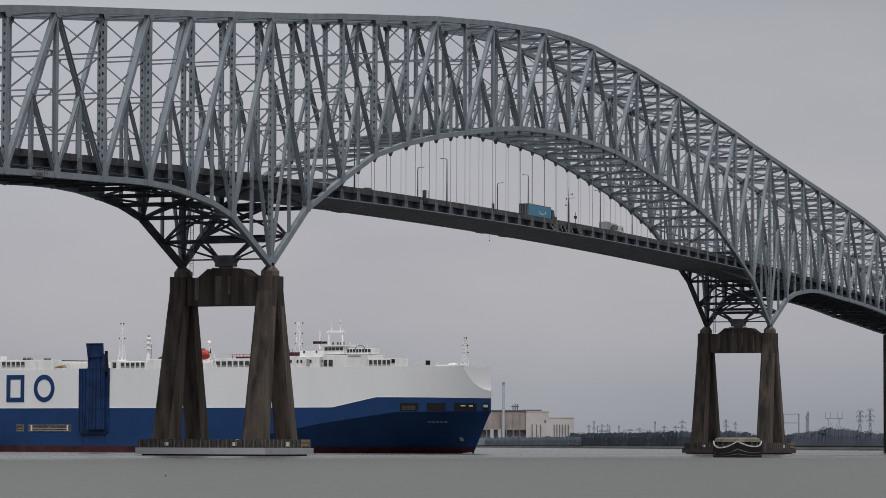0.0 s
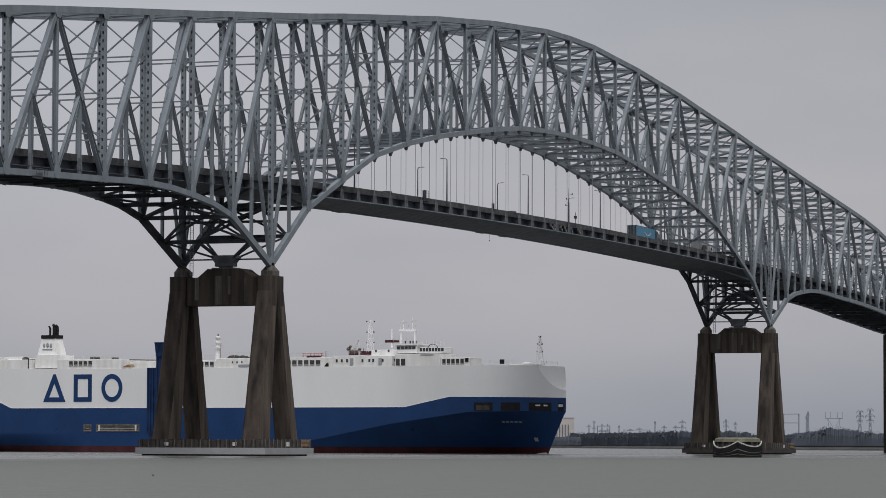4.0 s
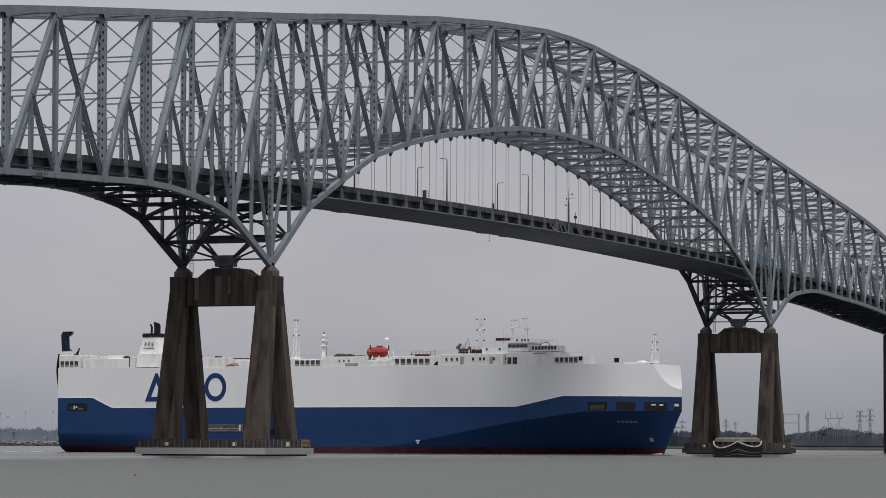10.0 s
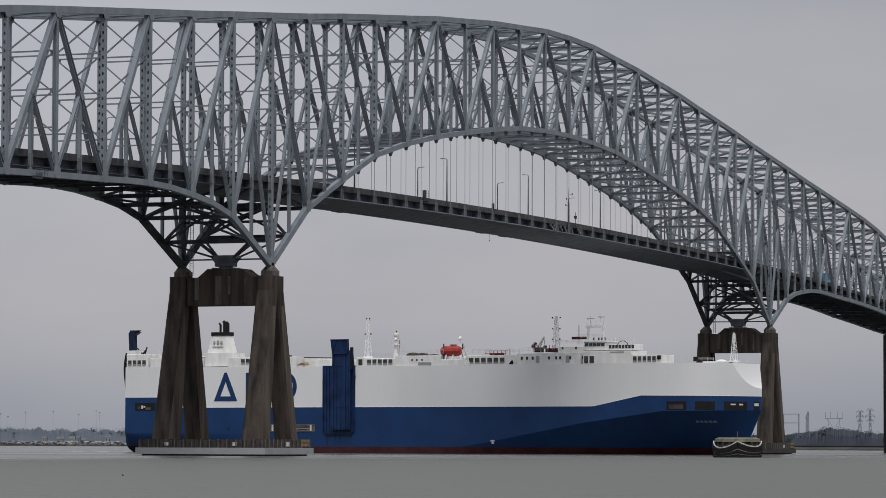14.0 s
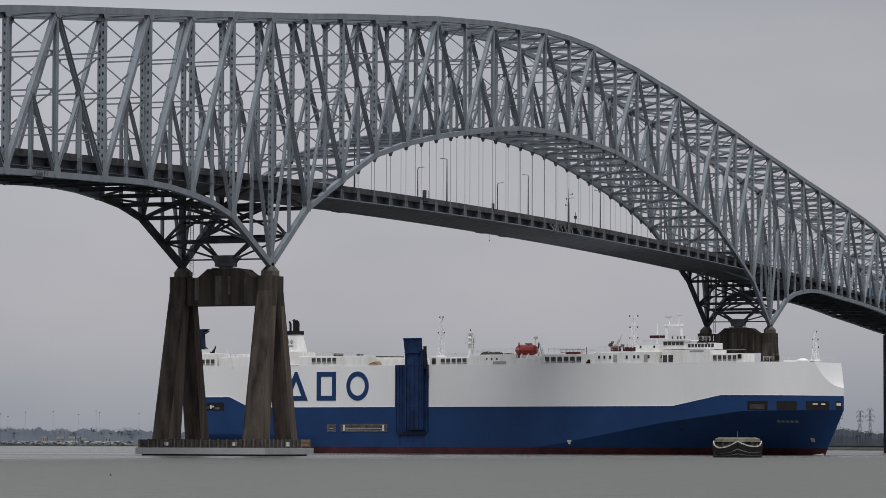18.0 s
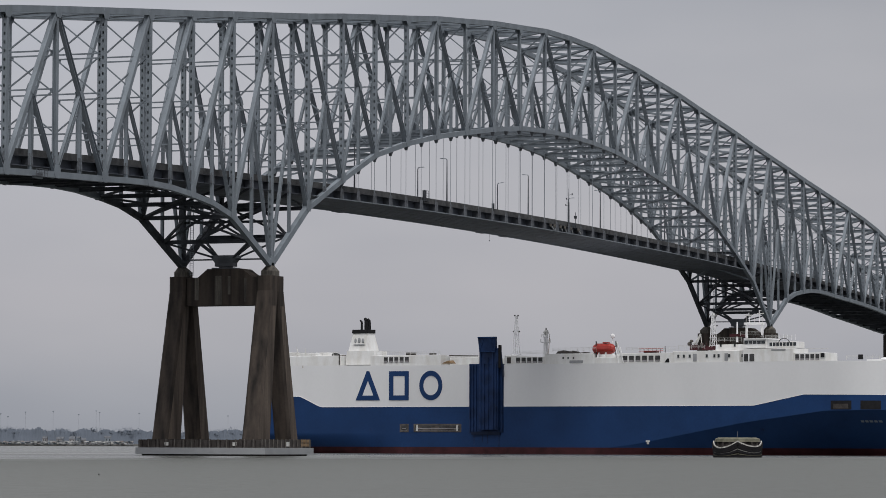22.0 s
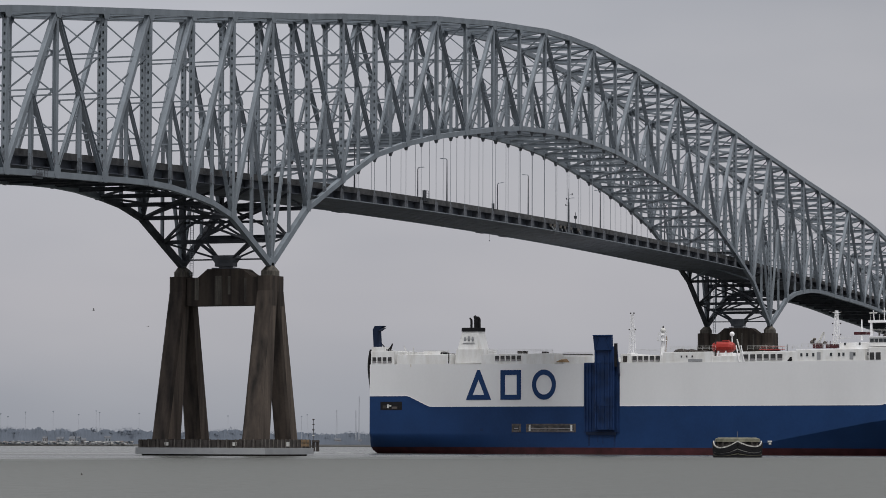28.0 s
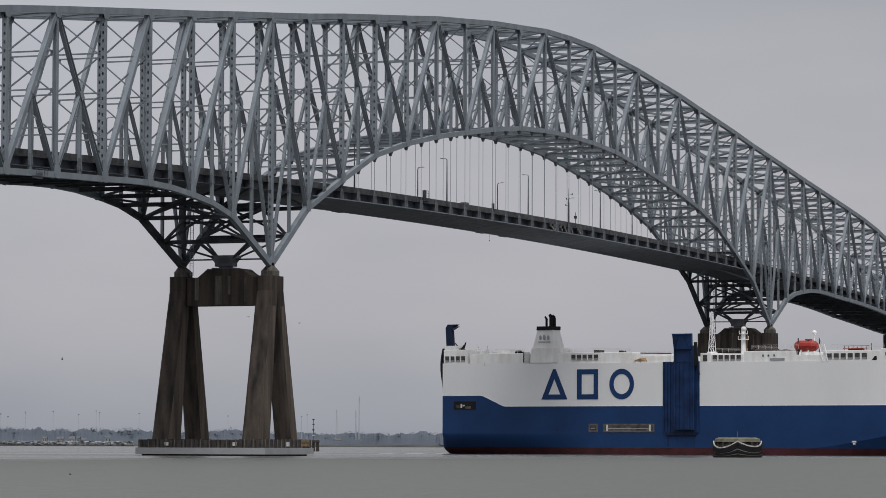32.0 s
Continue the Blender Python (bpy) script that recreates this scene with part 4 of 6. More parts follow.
part("ramp_arm", made(beam, (74.9, SIDE - 0.6, 22.4), (74.8, SIDE - 0.6, 28.4), 0.6, 0.7), BLACK, ramp)
part("ramp_arm", made(beam, (75.7, SIDE - 0.4, 20.0), (75.0, SIDE - 0.6, 27.2), 0.4, 0.35), VENT, ramp)
for x, z0, w in ((67.2, 2.2, 0.5), (69.8, 3.2, 0.3), (71.3, 2.8, 0.35), (74.8, 2.0, 0.5)):
    part("stain_strip", made(box, x - w / 2, x + w / 2, SIDE - 0.03, SIDE + 0.1, z0, 5.2), NAVY, ship)

# forward deck houses
before = set(ship.children)
h = house("deck_house", 77.6, 80.6, 26.4)
part("doorway", made(box, 78.4, 79.6, SIDE + 0.15, SIDE + 0.3, 24.3, 25.9), TIMBER, h)
h = house("deck_house", 80.6, 90.0, 26.0)
windows(h, 80.9, 89.4, 5, 24.4, 25.8, SIDE + 0.2)
h = house("deck_house", 90.0, 104.5, 26.7)
for x in (95.5, 97.0, 98.6):
    part("porthole", made(box, x - 0.2, x + 0.2, SIDE + 0.18, SIDE + 0.3, 25.3, 25.8), GLASS, h)
part("locker", made(box, 97.5, 101.5, SIDE + 0.05, SIDE + 0.3, 24.2, 24.9), GREYBEAM, h)
for x0, x1, z in ((90.6, 95.6, 27.75), (93.5, 98.4, 27.6), (97.6, 101.6, 27.2), (100.0, 103.4, 26.95)):
    bm = bmesh.new()
    ball(bm, ((x0 + x1) / 2, -11.5, 26.7), (x1 - x0) / 2, 1.4, z - 26.7, 8, 4)
    part("covered_gear", bm, TIMBER, ship, "dark covered deck gear")
h = house("boat_deck", 104.5, 112.2, 25.6)
for x in (105.3, 107.4, 110.6):
    part("boat_davit", made(beam, (x, SIDE + 0.4, 24.2), (x + 0.5, SIDE + 1.2, 27.2), 0.3, 0.35), WHITE, ship)
for x in (105.0, 110.9):
    part("boat_davit", made(beam, (x, SIDE + 0.9, 25.6), (x, SIDE + 0.9, 29.8), 0.22, 0.25), TIMBER, ship)
part("boat_davit", made(beam, (111.2, SIDE + 0.6, 29.8), (112.6, SIDE + 0.6, 25.4), 0.25, 0.25), PALE, ship)
bm = bmesh.new()
for k, (x, r) in enumerate(((103.7, 0.8), (104.1, 1.2), (104.8, 1.42), (108.6, 1.42), (109.4, 1.2), (109.9, 0.75))):
    ring = [bm.verts.new((x, SIDE + 1.9 + 1.5 * r / 1.6 * math.cos(2 * math.pi * j / 12), 27.85 + r * math.sin(2 * math.pi * j / 12))) for j in range(12)]
    if k:
        for j in range(12):
            bm.faces.new((prev[j], prev[(j + 1) % 12], ring[(j + 1) % 12], ring[j]))
    else:
        bm.faces.new(ring[::-1])
    prev = ring
bm.faces.new(prev)
boat = part("lifeboat", bm, ORANGE, ship, "closed red lifeboat on white davits")
part("canopy_hatch", made(box, 106.6, 108.2, SIDE + 1.4, SIDE + 2.4, 29.3, 29.6), ORANGE, boat)
part("grab_rail", made(beam, (104.6, SIDE + 0.32, 27.6), (110.4, SIDE + 0.3, 27.6), 0.05, 0.07), ORANGE, boat)
for q in (111.6, 113.0):
    part("davit_leg", made(beam, (q + 0.6, SIDE - 0.05, 24.0), (q - 0.5, SIDE + 0.3, 28.2), 0.2, 0.2), WHITE, ship)
part("davit_brace", made(beam, (112.0, SIDE + 0.1, 26.0), (113.3, SIDE + 0.1, 26.0), 0.12, 0.12), WHITE, ship)
h = house("deck_house", 112.2, 128.0, 26.6)
windows(h, 112.9, 124.4, 6, 24.4, 25.9, SIDE + 0.2)
part("locker", made(prism, [(125.6, SIDE, 24.1), (126.9, SIDE, 24.1), (126.9, SIDE + 0.6, 24.1), (125.6, SIDE + 0.6, 24.1)], [(126.4, SIDE, 25.1), (126.8, SIDE, 25.1), (126.8, SIDE + 0.6, 25.1), (126.4, SIDE + 0.6, 25.1)]), BLACK, h)
for x in range(6):
    part("red_rail_post", made(tube, (116.2 + x * 1.2, -12, 26.6), (116.2 + x * 1.2, -12, 27.9), 0.07, 0.07, 5), RED, ship)
for z in (27.2, 27.85):
    part("red_rail", made(tube, (115.8, -12, z), (123.0, -12, z), 0.08, 0.08, 5), ORANGE, ship)
part("red_locker", made(box, 117.0, 121.0, -11.5, -10.5, 26.6, 27.3), RED, ship)
part("boat_post", made(tube, (123.6, -12, 26.6), (123.6, -12, 28.4), 0.1, 0.1, 6), TIMBER, ship)

for ob in set(ship.children) - before:
    ob.location = (-1.25, 0, -0.45)
before = set(ship.children)

# accommodation and wheelhouse
h = house("accommodation_block", 128.0, 147.0, 26.9)
for x in (129.6, 131.2, 132.9, 137.8, 140.0, 141.2, 144.2, 148.0):
    part("porthole", made(box, x - 0.28, x + 0.28, SIDE + 0.15, SIDE + 0.3, 25.2, 26.0), GLASS, h)
for x in (134.4, 143.4):
    part("louvre", made(box, x - 0.5, x + 0.5, SIDE + 0.15, SIDE + 0.3, 24.3, 26.2), GREYBEAM, h)
for ob in set(ship.children) - before:
    ob.location = (-1.35, 0, -0.4)
before = set(ship.children)
h = house("accommodation_block", 136.0, 149.0, 28.6, -12.5, -6.0, z0=26.9)
for x in (137.5, 141.5):
    part("porthole", made(box, x - 0.25, x + 0.25, -12.6, -12.45, 28.0, 28.6), GLASS, h)
h = house("bridge_wing", 145.5, 159.6, 27.3, SIDE + 0.12, -7.0, z0=24.0)
part("wing_recess", made(box, 145.9, 148.8, SIDE + 0.02, SIDE + 0.2, 24.2, 26.0), DIM, h)
part("wing_pillar", made(box, 147.2, 147.5, SIDE - 0.1, SIDE + 0.2, 24.0, 26.1), WHITE, h)
h = house("wheelhouse", 145.0, 151.5, 29.7, -14.5, -8.0, z0=27.5)
for k in range(5):
    part("wheelhouse_window", made(box, 145.3 + k * 1.2, 146.3 + k * 1.2, -14.6, -14.4, 28.6, 29.4), GLASS, h)
h = house("wheelhouse", 151.5, 159.0, 29.1, -13.5, -8.0, z0=27.5)
for k in range(8):
    part("wheelhouse_window", made(box, 151.9 + k * 0.95, 152.6 + k * 0.95, -13.6, -13.4, 28.0, 28.9), GLASS, h)
part("wheelhouse_roof", made(box, 145.2, 152.0, -14.8, -8.0, 29.7, 30.0), WHITE, ship)
for x in (147.0, 148.5, 149.4, 150.4):
    part("deck_lamp", made(box, x - 0.15, x + 0.15, -13, -12.7, 30.2, 30.9), TIMBER, ship)
part("name_board", made(box, 153.6, 157.6, SIDE + 0.04, SIDE + 0.15, 26.8, 27.15), GREYBEAM, h, "plain grey name bar")
bm = bmesh.new()
for k in range(12):
    a0, a1 = math.pi * k / 12, math.pi * (k + 1) / 12
    beam(bm, (156 + 1.5 * math.cos(a0), -13.6, 28.8 + 1.1 * math.sin(a0)), (156 + 1.5 * math.cos(a1), -13.6, 28.8 + 1.1 * math.sin(a1)), 0.1, 0.14)
part("roof_hoop", bm, TIMBER, ship)
h = house("deck_house", 159.6, 168.6, 26.15, SIDE + 0.5, -9.0)
windows(h, 159.9, 166.9, 5, 24.3, 25.8, SIDE + 0.45)
part("store_box", made(box, 167.2, 168.2, SIDE + 0.3, SIDE + 0.6, 25.0, 26.0), BLACK, h)
part("roof_rail", made(beam, (159.6, -14, 27.2), (168.5, -14, 27.2), 0.06, 0.08), PALE, ship)
for ob in set(ship.children) - before:
    ob.location = (1.2, 0, -0.45)


def lattice_mast(x, y, z0, z1, w0, w1, arms):
    m = part("lattice_mast", made(tube, (x, y, z0), (x, y, z0 + 0.4), w0, w0, 6), WHITE, ship, "thin white lattice mast")
    bm = bmesh.new()
    n = max(3, int((z1 - z0) / 1.6))
    for dx, dy in ((-1, -1), (1, -1), (1, 1), (-1, 1)):
        beam(bm, (x + dx * w0 / 2, y + dy * w0 / 2, z0), (x + dx * w1 / 2, y + dy * w1 / 2, z1), 0.13, 0.13)
    for k in range(n):
        a, b = k / n, (k + 1) / n
        wa, wb = w0 + (w1 - w0) * a, w0 + (w1 - w0) * b
        za, zb = z0 + (z1 - z0) * a, z0 + (z1 - z0) * b
        for dy in (-1, 1):
            q = 1 if k % 2 else -1
            beam(bm, (x - q * wa / 2, y + dy * wa / 2, za), (x + q * wb / 2, y + dy * wb / 2, zb), 0.08, 0.1)
            beam(bm, (x - wb / 2, y + dy * wb / 2, zb), (x + wb / 2, y + dy * wb / 2, zb), 0.08, 0.1)
    part("lattice", bm, WHITE, m)
    for z, w in arms:
        part("yard", made(beam, (x - w, y, z), (x + w, y, z), 0.12, 0.12), WHITE, m)
        for q in (-1, 1):
            part("mast_lamp", made(box, x + q * w - 0.13, x + q * w + 0.13, y - 0.15, y + 0.15, z, z + 0.35), TIMBER, m)


lattice_mast(78.0, -12.5, 25.9, 36.4, 1.4, 0.4, ((32.2, 0.9), (36.4, 0.5)))
lattice_mast(134.2, -8.0, 26.4, 36.4, 1.5, 0.5, ((30.2, 1.1), (33.0, 1.1), (35.9, 1.2)))
BX = 86.7
m = part("post_mast", made(tube, (BX, -12, 24.0), (BX, -12, 31.4), 0.72, 0.5, 10), WHITE, ship, "stout white post mast")
for z, w in ((29.3, 1.4), (30.7, 1.1)):
    part("platform", made(tube, (BX, -12, z), (BX, -12, z + 0.12), w, w, 12), WHITE, m)
    bm = bmesh.new()
    for k in range(8):
        a = k * math.pi / 4
        tube(bm, (BX + w * math.cos(a), -12 + w * math.sin(a), z + 0.1), (BX + w * math.cos(a), -12 + w * math.sin(a), z + 0.9), 0.05, n=4)
    part("platform_rail", bm, PALE, m)
smooth(part("mast_head", made(ball, (BX + 0.1, -12, 32.0), 0.75, 0.7, 0.7), PALE, m))
part("mast_lamp", made(tube, (BX + 0.1, -12, 32.6), (BX + 0.1, -12, 33.2), 0.2, 0.15, 6), TIMBER, m)
part("mast_rung", made(beam, (BX + 0.9, -12.3, 24.0), (BX + 1.3, -12.3, 30.6), 0.12, 0.14), TAN, m)
part("dome_post", made(tube, (105.2, -9, 25.6), (105.2, -9, 30.4), 0.18, 0.14, 8), WHITE, ship)
smooth(part("radar_dome", made(ball, (105.2, -9, 30.9), 0.62, 0.62, 0.62, 14, 9), WHITE, ship, "white round aerial dome"))
m = part("deck_crane", made(box, 129.0, 131.0, -11, -9, 26.9, 28.2), RED, ship, "dark red deck crane")
for a, b, w in (((129.6, -10, 28.0), (131.6, -10, 31.0), 0.3), ((130.4, -10, 28.2), (131.7, -10, 31.0), 0.16), ((131.6, -10, 31.0), (131.9, -10, 28.6), 0.1), ((128.4, -10, 29.4), (130.2, -10, 28.2), 0.25)):
    part("jib", made(beam, a, b, 0.3, w), PALE, m, "white crane jib")
for x, z, r in ((128.4, 28.5, 0.6), (129.0, 29.2, 0.4), (131.9, 28.3, 0.45)):
    smooth(part("drum", made(ball, (x, -10, z), r, 0.6, r), RUST, m))
m = part("winch", made(box, 132.6, 135.6, -11, -9.6, 26.9, 27.9), RED, ship, "red deck winch")
for x in (132.9, 133.8, 134.7, 135.4):
    part("winch_post", made(tube, (x, -11, 27.6), (x + 0.1, -11, 28.7), 0.1, 0.08, 5), PALE if x > 134 else RED, m)
m = part("radar_post", made(tube, (141.6, -9, 28.8), (141.6, -9, 34.0), 0.3, 0.18, 8), WHITE, ship, "white radar post")
part("scanner", made(box, 139.6, 143.8, -9.3, -8.7, 30.2, 30.9), RED, m, "dark red radar scanner")
for x in (142.8, 147.2):
    part("signal_mast_leg", made(beam, (x, -6, 30.0), (x, -6, 33.6), 0.45, 0.5), WHITE, ship, "white signal mast leg")
m = part("signal_mast", made(box, 142.2, 147.7, -6.4, -5.6, 33.3, 33.9), WHITE, ship, "white gantry signal mast")
part("pole", made(tube, (143.6, -6, 33.9), (143.4, -6, 36.4), 0.14, 0.1, 6), WHITE, m)
part("pole", made(tube, (146.4, -6, 33.9), (146.4, -6, 37.0), 0.12, 0.08, 6), WHITE, m)
part("scanner", made(box, 145.8, 147.6, -6.2, -5.8, 36.0, 36.25), PALE, m)
part("scanner", made(box, 142.4, 144.4, -6.2, -5.8, 35.6, 35.9), PALE, m)
for x in (142.6, 145.0, 147.2):
    part("whip_aerial", made(tube, (x, -6, 33.9), (x + 0.1, -6, 35.4), 0.06, 0.03, 5), PALE, m)
for k in range(7):
    part("whip_aerial", made(tube, (152.0 + k * 1.1, -10, 29.2), (152.0 + k * 1.1, -10, 30.6 - 0.1 * (k % 3)), 0.06, 0.03, 5), WHITE, ship)

def stain_run(bm, s0, s1, z0, z1):
    """A thin tapering run of stain down the upright side."""
    y = SIDE - 0.012
    m = (s0 + s1) / 2
    prism(bm, [(m - 0.2, y, z0), (m + 0.2, y, z0), (m + 0.2, y + 0.02, z0), (m - 0.2, y + 0.02, z0)], [(s0, y, z1), (s1, y, z1), (s1, y + 0.02, z1), (s0, y + 0.02, z1)])


def railing(s0, s1, z, y):
    bm = bmesh.new()
    n = max(1, round((s1 - s0) / 1.8))
    for k in range(n + 1):
        x = s0 + (s1 - s0) * k / n
        beam(bm, (x, y, z), (x, y, z + 1.05), 0.06, 0.06)
    for q in (0.4, 0.72, 1.05):
        beam(bm, (s0, y, z + q), (s1, y, z + q), 0.045, 0.045)
    part("railing", bm, PALE, ship)


for s0, s1, z, y in ((7.6, 23.8, 26.5, -15.7), (36.0, 56.0, 26.4, -15.7), (57.2, 65.8, 25.6, -12.0), (80.8, 89.8, 26.0, -15.7), (91.0, 104.0, 26.7, -15.7), (113.0, 127.5, 26.6, -15.7),
                     (128.2, 135.8, 26.9, -15.7), (136.4, 144.6, 28.8, -12.3), (145.4, 151.6, 30.2, -14.6), (151.8, 159.4, 29.2, -13.4), (173.0, 182.0, 24.0, -10.5)):
    railing(s0, s1, z, y)
for s0, z0, w in ((12.0, 23.2, 0.3),):
    part("rust_streak", made(stain_run, s0, s0 + w, z0, 23.9), STAIN, ship)

# bow
part("deck_fitting", made(box, 177.0, 178.0, -12.2, -11.4, 24.0, 25.2), BLACK, ship)
part("bow_trunk", made(box, 175.5, 181.5, -4, 4, 23.5, 24.2), WHITE, ship)
smooth(part("bow_dome", made(ball, (180.4, -3, 24.1), 1.6, 1.4, 0.6, 12, 7), WHITE, ship))
lattice_mast(182.6, 0.0, 24.0, 31.6, 1.5, 0.35, ((27.4, 0.8), (29.4, 0.7), (31.4, 0.25)))
railing(176.0, 184.6, 24.0, 6.5)


def on_hull(bm, s0, s1, z0, z1, out, n=8):
    """A plate that follows the hull's near side."""
    cols = []
    for k in range(n + 1):
        s = s0 + (s1 - s0) * k / n
        cols.append([bm.verts.new((s, -half_breadth(s, z) - out, z)) for z in (z0, (z0 + z1) / 2, z1)])
    for a, b in zip(cols, cols[1:]):
        for j in range(2):
            bm.faces.new((a[j], b[j], b[j + 1], a[j + 1]))
    r = bmesh.ops.extrude_face_region(bm, geom=bm.faces[:])
    bmesh.ops.translate(bm, vec=(0, 0.3, 0), verts=[v for v in r["geom"] if isinstance(v, bmesh.types.BMVert)])
    bmesh.ops.recalc_face_normals(bm, faces=bm.faces[:])


part("mooring_port", made(on_hull, 2.5, 9.4, 11.7, 13.9, 0.05), BLACK, ship, "dark mooring opening")
for x0, x1, z0, z1, mat in ((3.3, 4.4, 12.1, 12.9, TIMBER), (4.7, 5.2, 12.2, 13.2, PALE), (5.4, 6.0, 12.6, 13.0, PALE), (6.2, 7.9, 12.0, 12.6, RUST)):
    part("mooring_gear", made(box, x0, x1, SIDE - 0.12, SIDE, z0, z1), mat, ship)
for s0, s1 in ((171.3, 176.6), (178.7, 182.9), (184.6, 188.4), (189.4, 190.2)):
    part("mooring_port", made(on_hull, s0, s1, 11.5, 13.7, 0.05), BLACK, ship, "dark mooring opening")
for s0, s1, z0, z1 in ((185.8, 186.6, 12.8, 13.15), (187.2, 187.8, 12.75, 13.15), (189.5, 190.1, 12.6, 13.3)):
    part("mooring_gear", made(on_hull, s0, s1, z0, z1, 0.12), PALE, ship)
part("mooring_gear", made(on_hull, 172.0, 175.8, 11.7, 12.9, 0.12), TIMBER, ship)
for k in range(5):
    part("name_bar", made(on_hull, 177.6 + k * 0.95, 178.25 + k * 0.95, 8.3, 8.8, 0.05), STEEL, ship, "plain grey name bar")
part("anchor", made(on_hull, 183.0, 183.7, 3.4, 4.4, 0.25), GREYBEAM, ship, "small grey anchor")
part("draught_mark", made(on_hull, 118.9, 120.1, 3.3, 3.7, 0.04), PALE, ship)
part("draught_mark", made(on_hull, 119.2, 119.8, 2.7, 3.2, 0.04), PALE, ship)
for s0 in (34.0, 52.6, 151.0):
    part("hull_mark", made(on_hull, s0, s0 + 0.9, 6.1, 6.8, 0.03), NAVY, ship)
for s0, s1 in ((43.8, 46.6), (48.2, 63.2)):
    pan = part("pilot_door", made(on_hull, s0, s1, 5.75, 7.95, 0.05), RUST, ship, "weathered grey-brown side door")
    part("door_recess", made(on_hull, s0 + 0.5, s1 - 0.5, 6.1, 7.55, 0.08), DIM, pan)
    k = s0 + 0.7
    while k < s1 - 1.2:
        wide = 0.7 + 1.6 * abs(math.sin(k * 3.1))
        top = 6.6 + 0.8 * abs(math.cos(k * 2.3))
        part("door_gear", made(on_hull, k, min(k + wide, s1 - 0.5), 6.2, top, 0.12), (RUST, SHED, TIMBER)[int(k * 7) % 3], pan)
        k += wide + 0.35
    part("door_pipe", made(on_hull, s0 + 0.8, s1 - 0.8, 6.65, 6.85, 0.16), SHED, pan, "pale grey pipe")
    part("door_pipe", made(on_hull, s0 + 0.5, s1 - 0.5, 6.0, 6.15, 0.16), SHED, pan, "pale grey pipe")
    if s1 > 60:
        for e in (s0 + 0.9, s1 - 1.5):
            part("door_post", made(on_hull, e, e + 0.5, 6.1, 7.7, 0.18), PALE, pan)

for k in range(4):
    q = k / 3
    part("bow_foam", made(ball, (184.6 - 1.6 * q, -0.5 - 0.9 * q, 0.05), 0.6, 0.4, 0.4 * (1 - 0.6 * q)), FOAM, ship, "white bow wave foam")
for k in range(12):
    part("stern_foam", made(ball, (-2.5 - 2.0 * k, -8 + 2.3 * (k % 5) - 2, 0.0), 2.2, 1.4, 0.22 - 0.012 * k), FOAM, ship, "pale stern wake foam")

def rubbing_strake(bm, n=120):
    rows = []
    for k in range(n + 1):
        q = 2.0 + 185.0 * k / n
        z = blue_line(q)
        b = half_breadth(q, z) + 0.05
        rows.append([bm.verts.new((q, -b + d, z + e)) for d, e in ((0, 0.0), (0, 0.13), (0.2, 0.13), (0.2, 0.0))])
    for p, r in zip(rows, rows[1:]):
        for j in range(4):
            bm.faces.new((p[j], r[j], r[(j + 1) % 4], p[(j + 1) % 4]))


# proud rubbing ledge; its bright white stands for a lit top edge
part("rubbing_strake", made(rubbing_strake), WHITE, ship, "thin white rubbing strake above the blue paint")

# plain blue shapes on the white side, in the place of the owner's mark
def side_mark(outer, inner, label):
    """A flat frame between two outlines, standing a little proud of the plating."""
    bm = bmesh.new()
    rings = [[bm.verts.new((x, y, z)) for x, z in line] for y in (SIDE - 0.09, SIDE + 0.1) for line in (outer, inner)]
    n = len(outer)
    for k in range(n):
        q = (k + 1) % n
        for a, b in ((0, 1), (1, 3), (3, 2), (2, 0)):
            bm.faces.new((rings[a][k], rings[a][q], rings[b][q], rings[b][k]))
    bmesh.ops.recalc_face_normals(bm, faces=bm.faces[:])
    part("side_mark", bm, BLUE, ship, label)


side_mark(((29.6, 14.3), (37.4, 14.3), (33.9, 22.2), (33.1, 22.2)), ((31.7, 15.6), (35.3, 15.6), (33.52, 19.6), (33.48, 19.6)), "plain blue triangular mark")
side_mark(((40.3, 14.3), (46.6, 14.3), (46.6, 22.1), (40.3, 22.1)), ((41.7, 15.6), (45.3, 15.6), (45.3, 20.8), (41.7, 20.8)), "plain blue square frame mark")
turns = [2 * math.pi * k / 36 for k in range(36)]
side_mark([(53.6 + 3.63 * math.cos(a), 18.2 + 3.95 * math.sin(a)) for a in turns], [(53.6 + 2.39 * math.cos(a), 18.2 + 2.6 * math.sin(a)) for a in turns], "plain blue ring mark")

# ---- dolphin in the river ----
def bearing(px, dist, z=0.0):
    """A place at that distance; px is measured across a picture 1568 wide."""
    a = YAW - math.atan((px - 784) / 6143.0)
    return Vector((EYE[0] + dist * math.cos(a), EYE[1] + dist * math.sin(a), z))


